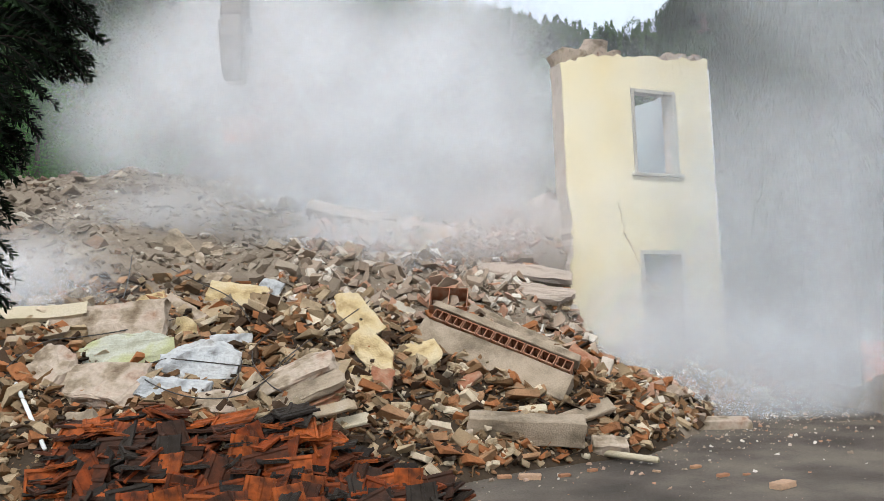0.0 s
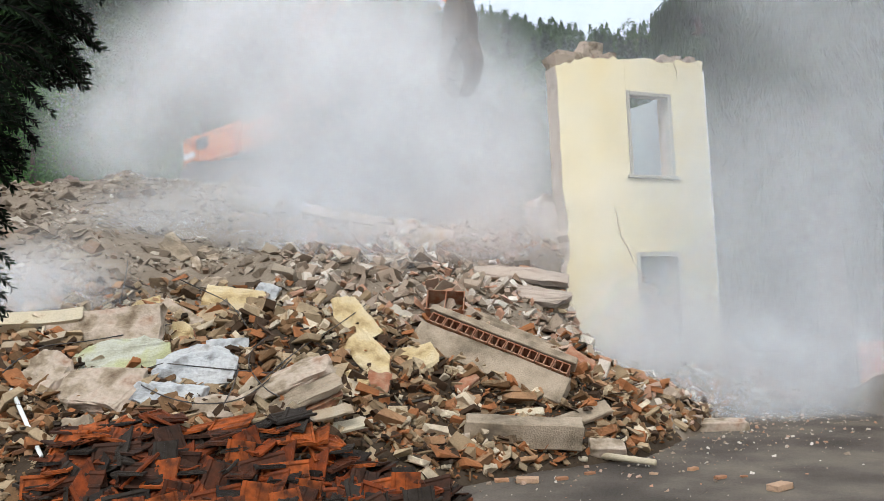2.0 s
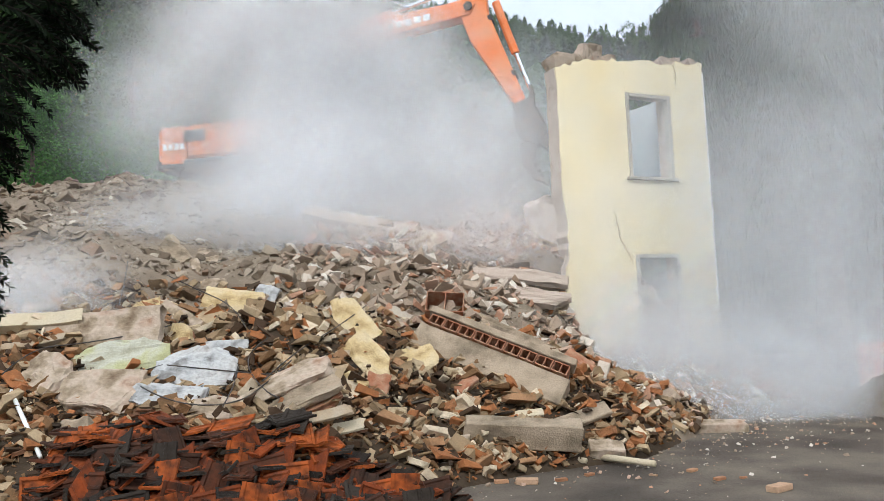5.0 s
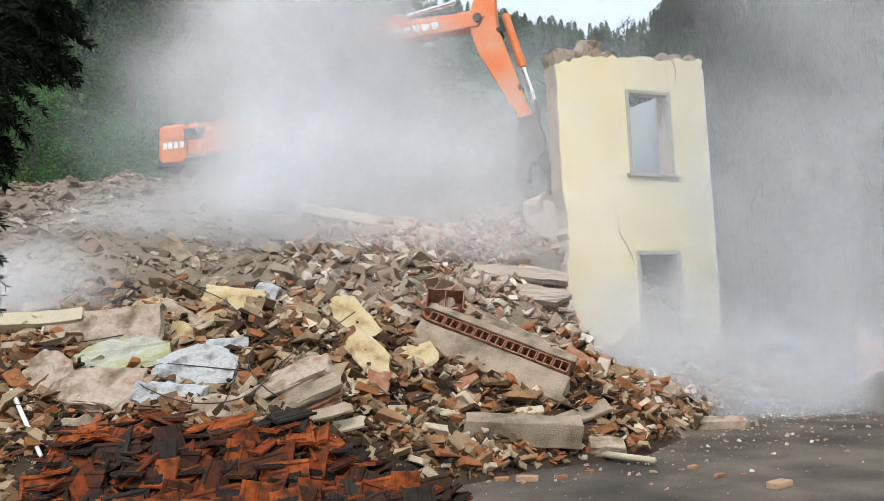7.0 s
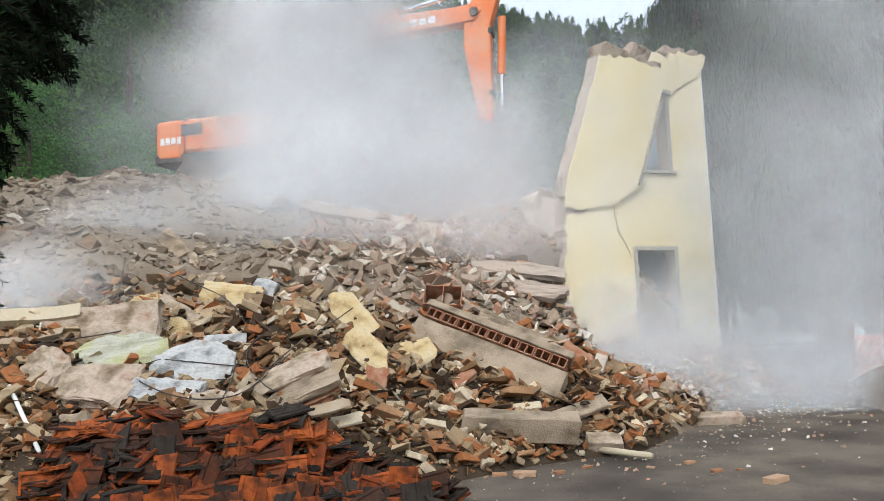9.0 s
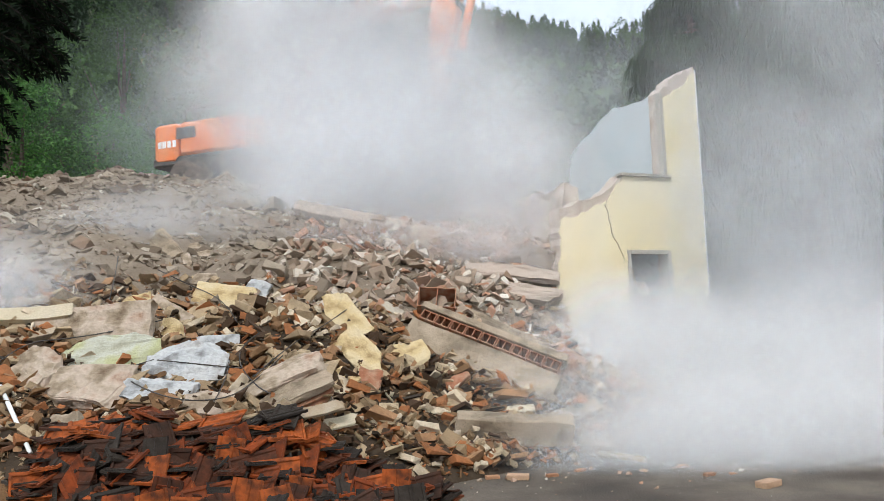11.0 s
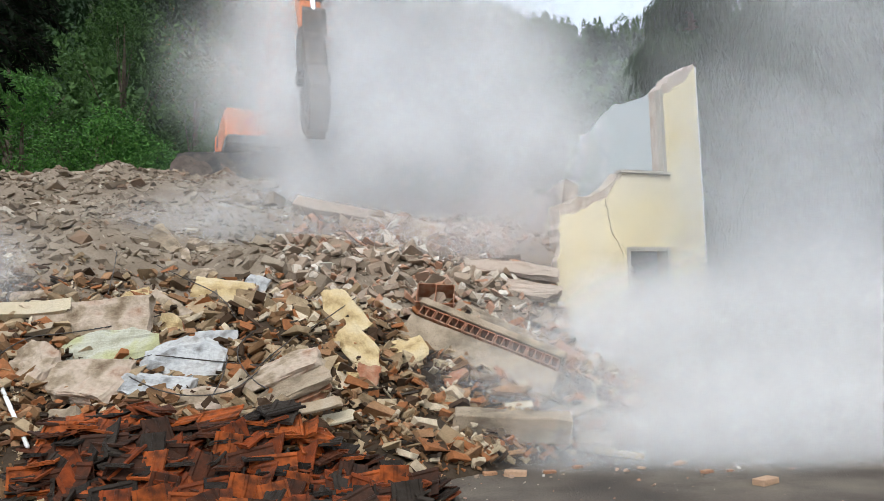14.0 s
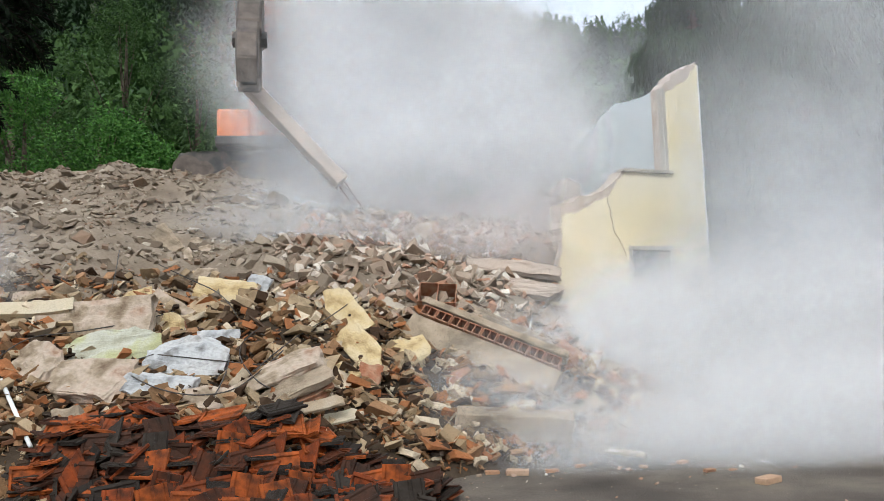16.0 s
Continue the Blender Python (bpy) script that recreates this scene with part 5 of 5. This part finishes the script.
dust("plume", (3.48, 1.74, 3.48), "mid", [(0, -4.14, 17.20, 9.11), (4, -3.88, 17.20, 9.23), (7, -2.96, 17.20, 9.19), (9, -2.69, 17.20, 9.18), (12, -2.70, 17.20, 9.05), (14, -1.65, 17.20, 9.00), (16, -1.65, 17.20, 9.00)], 14, 3)
dust("plume", (4.06, 1.74, 2.32), "dense", [(0, -0.10, 16.40, 4.79), (4, -0.48, 16.40, 4.56), (7, -0.97, 16.40, 4.58), (9, -0.73, 16.40, 4.32), (11.5, 0.75, 16.40, 4.63), (16, 1.24, 16.40, 4.73)], 15, 4)
dust("plume", (3.77, 1.74, 3.19), "mid", [(0, -0.69, 17.30, 6.71), (4, -1.09, 17.30, 6.46), (7, -1.75, 17.30, 6.09), (9, -0.97, 17.30, 6.05), (12, 0.36, 17.30, 6.79), (16, 1.15, 17.30, 7.03)], 12, 5)
dust("plume", (4.21, 1.74, 3.92), "mid", [(0, -6.70, 18.40, 7.14), (2, -6.70, 18.40, 7.14), (4, -6.14, 18.40, 7.69), (7, -4.74, 18.40, 8.20), (9, -4.18, 18.40, 8.03), (12, -3.76, 18.40, 8.02), (16, -2.92, 18.40, 8.41)], 12, 14)
dust("plume", (3.77, 1.45, 3.48), "mid", [(0, 0.43, 18.40, 8.27), (4, -1.81, 18.40, 8.22), (9, -1.81, 18.40, 8.22), (12, -0.12, 18.40, 8.58), (16, 0.73, 18.40, 8.69)], 12, 15)
dust("haze", (11.4, 3.0, 7.8), "thin", [(0, 0.57, 29.00, 9.64), (7, 2.75, 29.00, 9.55), (16, 3.40, 29.00, 9.52)], 8, 6)
dust("plume", (3.19, 1.45, 2.46), "mid", [(0, 1.83, 19.50, 6.49), (7, 1.23, 19.50, 6.22), (9, 1.51, 19.50, 5.91), (16, 2.69, 19.50, 6.16)], 12, 18)
dust("haze", (5.28, 0.84, 6.72), "soft", [(0, 6.30, 11.40, 4.59), (7, 6.47, 11.40, 4.58), (9, 6.73, 11.40, 4.57), (16, 6.74, 11.40, 4.66)], 11, 7)
dust("mist", (3.84, 1.08, 3.12), "soft", [(0, 6.08, 12.00, 1.62), (7, 6.21, 12.00, 1.09), (9, 6.28, 12.00, 0.82), (16, 6.28, 12.00, 1.78)], 11, 17)
dust("mist", (3.6, 0.96, 1.8), "soft", [(0, 5.20, 11.80, 0.54), (4, 5.28, 11.80, 0.45), (7, 5.52, 11.80, 0.27), (9, 5.60, 11.80, 0.18), (16, 5.61, 11.80, 0.35)], 11, 8)
dust("mist", (3.12, 0.96, 2.4), "mid", [(0, 3.66, 14.00, 0.95), (4, 3.46, 14.00, 1.06), (9, 3.55, 14.00, 0.75), (16, 3.66, 14.00, 0.95)], 12, 9)
dust("mist", (3.12, 0.84, 3.36), "thin", [(0, 5.71, 14.90, 3.24), (4, 5.79, 14.90, 2.90), (9, 6.08, 14.90, 2.34), (16, 6.13, 14.90, 3.00)], 8, 10)
dust("mist", (1.56, 0.72, 0.96), "mid", [(0, -5.36, 9.60, 2.32), (4, -5.14, 9.60, 2.24), (7, -5.29, 9.60, 2.32), (9, -5.29, 9.60, 2.25), (12, -5.85, 9.60, 2.35), (16, -6.42, 9.60, 2.51)], 10, 11)
dust("mist", (3.36, 0.96, 1.32), "soft", [(0, -4.53, 13.50, 3.80), (4, -4.53, 13.50, 3.70), (9, -5.23, 13.50, 3.53), (12, -4.83, 13.50, 3.31), (16, -2.63, 13.50, 3.21)], 9, 12)
dust("veil", (3.96, 0.96, 1.2), "rosy", [(0, -1.05, 13.80, 3.18), (7, -1.46, 13.80, 3.20), (9, -1.26, 13.80, 3.09), (16, -0.65, 13.80, 2.96)], 9, 13)
dust("veil", (2.64, 0.96, 1.8), "rosy", [(0, 1.36, 14.40, 3.36), (9, 1.14, 14.40, 3.16), (12, 1.24, 14.40, 3.04), (16, 1.45, 14.40, 3.04)], 9, 16)
dust("plume", (3.06, 0.90, 2.78), "mid", [(0, -3.20, 12.60, 6.10), (1, -3.15, 12.60, 6.29), (2, -2.89, 12.60, 7.07), (3, -2.57, 12.60, 8.67), (4, -2.23, 12.60, 10.61), (16, -1.79, 12.60, 12.49)], 9, 50)
dust("plume", (2.83, 0.90, 2.17), "soft", [(0, -1.21, 12.80, 3.25), (4, -2.05, 12.80, 3.96), (7, -2.42, 12.80, 4.26), (9, -2.04, 12.80, 4.25), (11.5, -1.15, 12.80, 5.29), (13, -1.05, 12.80, 5.70), (16, -1.0, 12.80, 5.55)], 9, 51)
dust("plume", (3.74, 0.90, 2.84), "soft", [(0, -0.81, 15.40, 5.66), (4, -1.51, 15.40, 5.57), (7, -2.09, 15.40, 5.59), (9, -1.40, 15.40, 5.45), (11.5, -0.12, 15.40, 5.63), (16, 1.02, 15.40, 5.34)], 9, 52)
dust("mist", (2.27, 0.50, 1.87), "mid", [(0, 3.98, 13.40, 1.52), (4, 3.97, 13.40, 1.43), (7, 3.94, 13.40, 0.94), (9, 3.83, 13.40, 0.75), (11.5, 4.02, 13.40, 0.74), (16, 4.18, 13.40, 1.52)], 8, 53)
dust("mist", (2.58, 0.40, 3.45), "faint", [(0, 3.43, 13.00, 3.77), (4, 3.43, 13.00, 3.77), (7, 3.32, 13.00, 3.48), (9, 3.26, 13.00, 4.07), (11.3, 5.39, 13.00, 3.98), (16, 6.09, 13.00, 4.15)], 5, 54)
dust("haze", (7.01, 1.50, 6.19), "faint", [(0, -11.35, 28.00, 10.25), (4, -10.72, 28.00, 9.79), (9, -10.30, 28.00, 9.77), (12.5, -7.77, 28.00, 9.88), (14.5, -4.39, 28.00, 9.96), (16, -2.71, 28.00, 9.89)], 6, 55)
dust("mist", (1.99, 0.50, 0.84), "soft", [(0, -6.45, 10.40, 2.24), (4, -6.44, 10.40, 2.09), (9, -6.44, 10.40, 2.09), (12, -6.59, 10.40, 1.95), (16, -6.97, 10.40, 1.73)], 8, 56)
dust("dust_burst", (2.56, 1.35, 1.76), "burst", [(0, 4.40, 14.20, -2.36), (9.1, 4.40, 14.20, -2.36), (9.9, 3.12, 12.50, 0.11), (10.9, 1.85, 10.80, 0.59), (12.5, 1.66, 10.60, 0.62), (16, 1.59, 10.60, 0.70)], 14, 30)
dust("dust_burst", (2.56, 1.35, 1.76), "burst", [(0, 4.40, 14.20, -2.36), (9.1, 4.40, 14.20, -2.36), (9.9, 3.78, 12.70, 0.16), (10.9, 3.15, 11.20, 0.74), (12.5, 3.16, 11.20, 0.83), (16, 3.26, 11.20, 1.06)], 14, 31)
dust("dust_burst", (2.84, 1.35, 2.03), "burst", [(0, 4.40, 14.20, -2.63), (9.1, 4.40, 14.20, -2.63), (9.9, 4.30, 12.30, 0.09), (10.9, 4.19, 10.40, 0.53), (12.5, 4.29, 10.40, 0.75), (16, 4.47, 10.40, 1.12)], 14, 32)
dust("dust_burst", (2.84, 1.35, 2.03), "burst", [(0, 4.40, 14.20, -2.63), (9.1, 4.40, 14.20, -2.63), (9.9, 4.93, 12.50, 0.14), (10.9, 5.47, 10.80, 0.67), (12.5, 5.66, 10.80, 0.98), (16, 5.86, 10.80, 1.52)], 14, 33)
dust("dust_burst", (2.16, 1.22, 1.28), "burst", [(0, 4.40, 14.20, -1.88), (9.1, 4.40, 14.20, -1.88), (9.9, 3.67, 11.80, -0.01), (10.9, 2.94, 9.40, 0.26), (12.5, 3.02, 9.40, 0.33), (16, 3.16, 9.40, 0.46)], 14, 34)
dust("dust_burst", (2.43, 1.22, 1.35), "burst", [(0, 4.40, 14.20, -1.95), (9.1, 4.40, 14.20, -1.95), (9.9, 4.20, 11.55, -0.04), (10.9, 4.00, 8.90, 0.16), (12.5, 4.19, 8.90, 0.21), (16, 4.40, 8.90, 0.33)], 14, 35)
dust("dust_burst", (2.97, 1.35, 2.29), "burst", [(0, 4.40, 14.20, -2.89), (9.1, 4.40, 14.20, -2.89), (9.9, 5.38, 13.40, 0.34), (10.9, 6.36, 12.60, 1.25), (12.5, 6.30, 12.60, 1.62), (16, 6.45, 12.60, 2.26)], 14, 36)
dust("dust_burst", (2.43, 1.22, 1.89), "burst", [(0, 4.40, 14.20, -2.49), (9.1, 4.40, 14.20, -2.49), (9.9, 3.78, 13.50, 0.22), (10.9, 3.16, 12.80, 0.92), (12.5, 3.25, 12.80, 1.01), (16, 3.36, 12.80, 1.19)], 14, 37)
dust("dust_burst", (2.03, 1.08, 1.08), "burst", [(0, 4.40, 14.20, -1.68), (9.1, 4.40, 14.20, -1.68), (9.9, 2.86, 12.00, 0.07), (10.9, 1.31, 9.80, 0.49), (12.5, 1.14, 9.60, 0.52), (16, 0.70, 9.30, 0.44)], 14, 38)
dust("dust_burst", (2.16, 1.08, 0.94), "burst", [(0, 4.40, 14.20, -1.54), (9.1, 4.40, 14.20, -1.54), (9.9, 3.13, 11.40, -0.04), (10.9, 1.87, 8.60, 0.17), (12.5, 1.93, 8.60, 0.16), (16, 1.58, 8.40, 0.15)], 14, 39)
dust("dust_burst", (2.56, 1.08, 1.08), "burst", [(0, 4.40, 14.20, -1.68), (9.1, 4.40, 14.20, -1.68), (9.9, 3.77, 11.20, -0.06), (10.9, 3.14, 8.20, 0.12), (12.5, 3.25, 8.20, 0.11), (16, 3.44, 8.20, 0.17)], 14, 40)
dust("dust_burst", (2.56, 1.08, 1.22), "burst", [(0, 4.40, 14.20, -1.82), (9.1, 4.40, 14.20, -1.82), (9.9, 4.51, 11.30, -0.01), (10.9, 4.62, 8.40, 0.26), (12.5, 4.62, 8.40, 0.26), (16, 4.70, 8.40, 0.38)], 14, 41)


# ---- what moves ----
# seconds; slew, boom, stick and crusher angles in degrees
DIG = [(0, -86, 44, -58, -84), (0.6, -74, 39, -47, -84), (1.2, -63, 39, -44, -86), (1.8, -47, 43.5, -48, -88), (2.4, -32, 45, -52, -100), (3.0, -22, 42, -58, -98), (3.6, -16, 39.5, -62, -88), (4.2, -13.5, 36.5, -63, -76),
       (5.2, -13, 30, -66, -72), (6.3, -13, 26.7, -68.6, -80), (7.0, -13, 26.7, -68, -84), (7.4, -13, 27.3, -71, -86), (8.2, -13.5, 27, -76.7, -92), (9.0, -14, 26.8, -86.7, -98), (9.2, -14.5, 27.1, -86.7, -98),
       (10.2, -18, 30, -95, -100), (11.3, -25, 34, -98, -100), (12.5, -43, 31, -88, -92), (13.5, -62, 33.2, -78.7, -80), (14.5, -77, 26.5, -56.6, -66), (15.0, -79, 28.5, -56.5, -62), (16.0, -81, 35, -60, -62)]


def dig_poses(t, slew, b, a, c):
    s = Matrix.Rotation(radians(slew), 4, "Z")
    foot = s @ Matrix.Translation((0.3, 0, 1.8))
    bm_ = foot @ Matrix.Rotation(radians(-b), 4, "Y")
    elbow = foot @ Matrix.Translation((LB * math.cos(radians(b)), 0, LB * math.sin(radians(b))))
    am = elbow @ Matrix.Rotation(radians(-a), 4, "Y")
    tip = elbow @ Matrix.Translation((LA * math.cos(radians(a)), 0, LA * math.sin(radians(a))))
    cm = tip @ Matrix.Rotation(radians(-c), 4, "Y")
    return s, bm_, am, cm


def collapse(piece, pivot, rows):
    """Rows of seconds, tilt in the wall's plane, tilt outwards, and the shift of the pivot."""
    p = Vector((pivot[0], 0.2, pivot[1]))
    walk(piece, [(t, Matrix.Translation(p + Vector(sh)) @ Matrix.Rotation(radians(out), 4, "X") @ Matrix.Rotation(radians(lean), 4, "Y") @ Matrix.Translation(-p)) for t, lean, out, sh in rows])


def motions():
    keyed = [(r[0], dig_poses(*r)) for r in DIG]
    for i, ob in enumerate((upper, boom, arm, crusher)):
        walk(ob, [(t, m[i]) for t, m in keyed])
    collapse(fall_left, (1.72, 4.45), [(0, 0, 0, (0, 0, 0)), (7.3, 0, 0, (0, 0, 0)), (8.0, 1.5, 1, (0.03, 0, 0)), (8.6, 6, 3, (0.08, -0.05, -0.05)), (9.0, 17, 6, (0.12, -0.1, -0.3)), (9.2, 27, 10, (0.2, -0.2, -0.5)),
             (9.7, 38, 45, (0.4, -0.9, -1.6)), (10.2, 30, 80, (0.2, -1.3, -3.8)), (10.5, 28, 90, (0.1, -1.5, -4.25)), (16, 28, 90, (0.1, -1.5, -4.25))])
    collapse(fall_head, (2.78, 6.32), [(0, 0, 0, (0, 0, 0)), (7.6, 0, 0, (0, 0, 0)), (8.2, 1, 0, (0.02, 0, 0)), (8.6, 3, 1, (0.05, 0, -0.02)), (9.0, 8, 3, (0.12, -0.05, -0.05)), (9.2, 14, 5, (0.3, -0.1, -0.15)),
             (9.7, 40, 40, (0.8, -0.9, -1.8)), (10.3, 80, 85, (1.2, -2.4, -5.6)), (10.5, 84, 90, (1.2, -2.5, -5.95)), (16, 84, 90, (1.2, -2.5, -5.95))])
    collapse(fall_cap, (3.88, 6.6), [(0, 0, 0, (0, 0, 0)), (8.0, 0, 0, (0, 0, 0)), (8.6, 1, 0, (0.02, 0, 0)), (9.0, 4, 1, (0.06, -0.05, 0)), (9.2, 12, 4, (0.22, -0.1, -0.1)),
             (9.7, 60, 30, (0.9, -0.8, -2.0)), (10.2, 110, 70, (1.4, -1.9, -5.8)), (10.5, 115, 88, (1.4, -2.0, -6.3)), (16, 115, 88, (1.4, -2.0, -6.3))])
    walk(near_tree, [(0, pose(-2.5, 3.0, 0)), (2, pose(-2.5, 3.0, 0, 0, 0.2, 0)), (4, pose(-2.5, 3.0, 0)), (9, pose(-2.5, 3.0, 0, 0, -0.5, 0)), (12.5, pose(-2.5, 3.0, 0, 0, -1.2, 0)), (16, pose(-2.5, 3.0, 0, 0, -1.9, 0))])
    walk(lifted_beam, [(t, aim(*at, *turned)) for t, at, turned in LIFT])
    for ob, rows in DRIFT:
        walk(ob, rows)


motions()
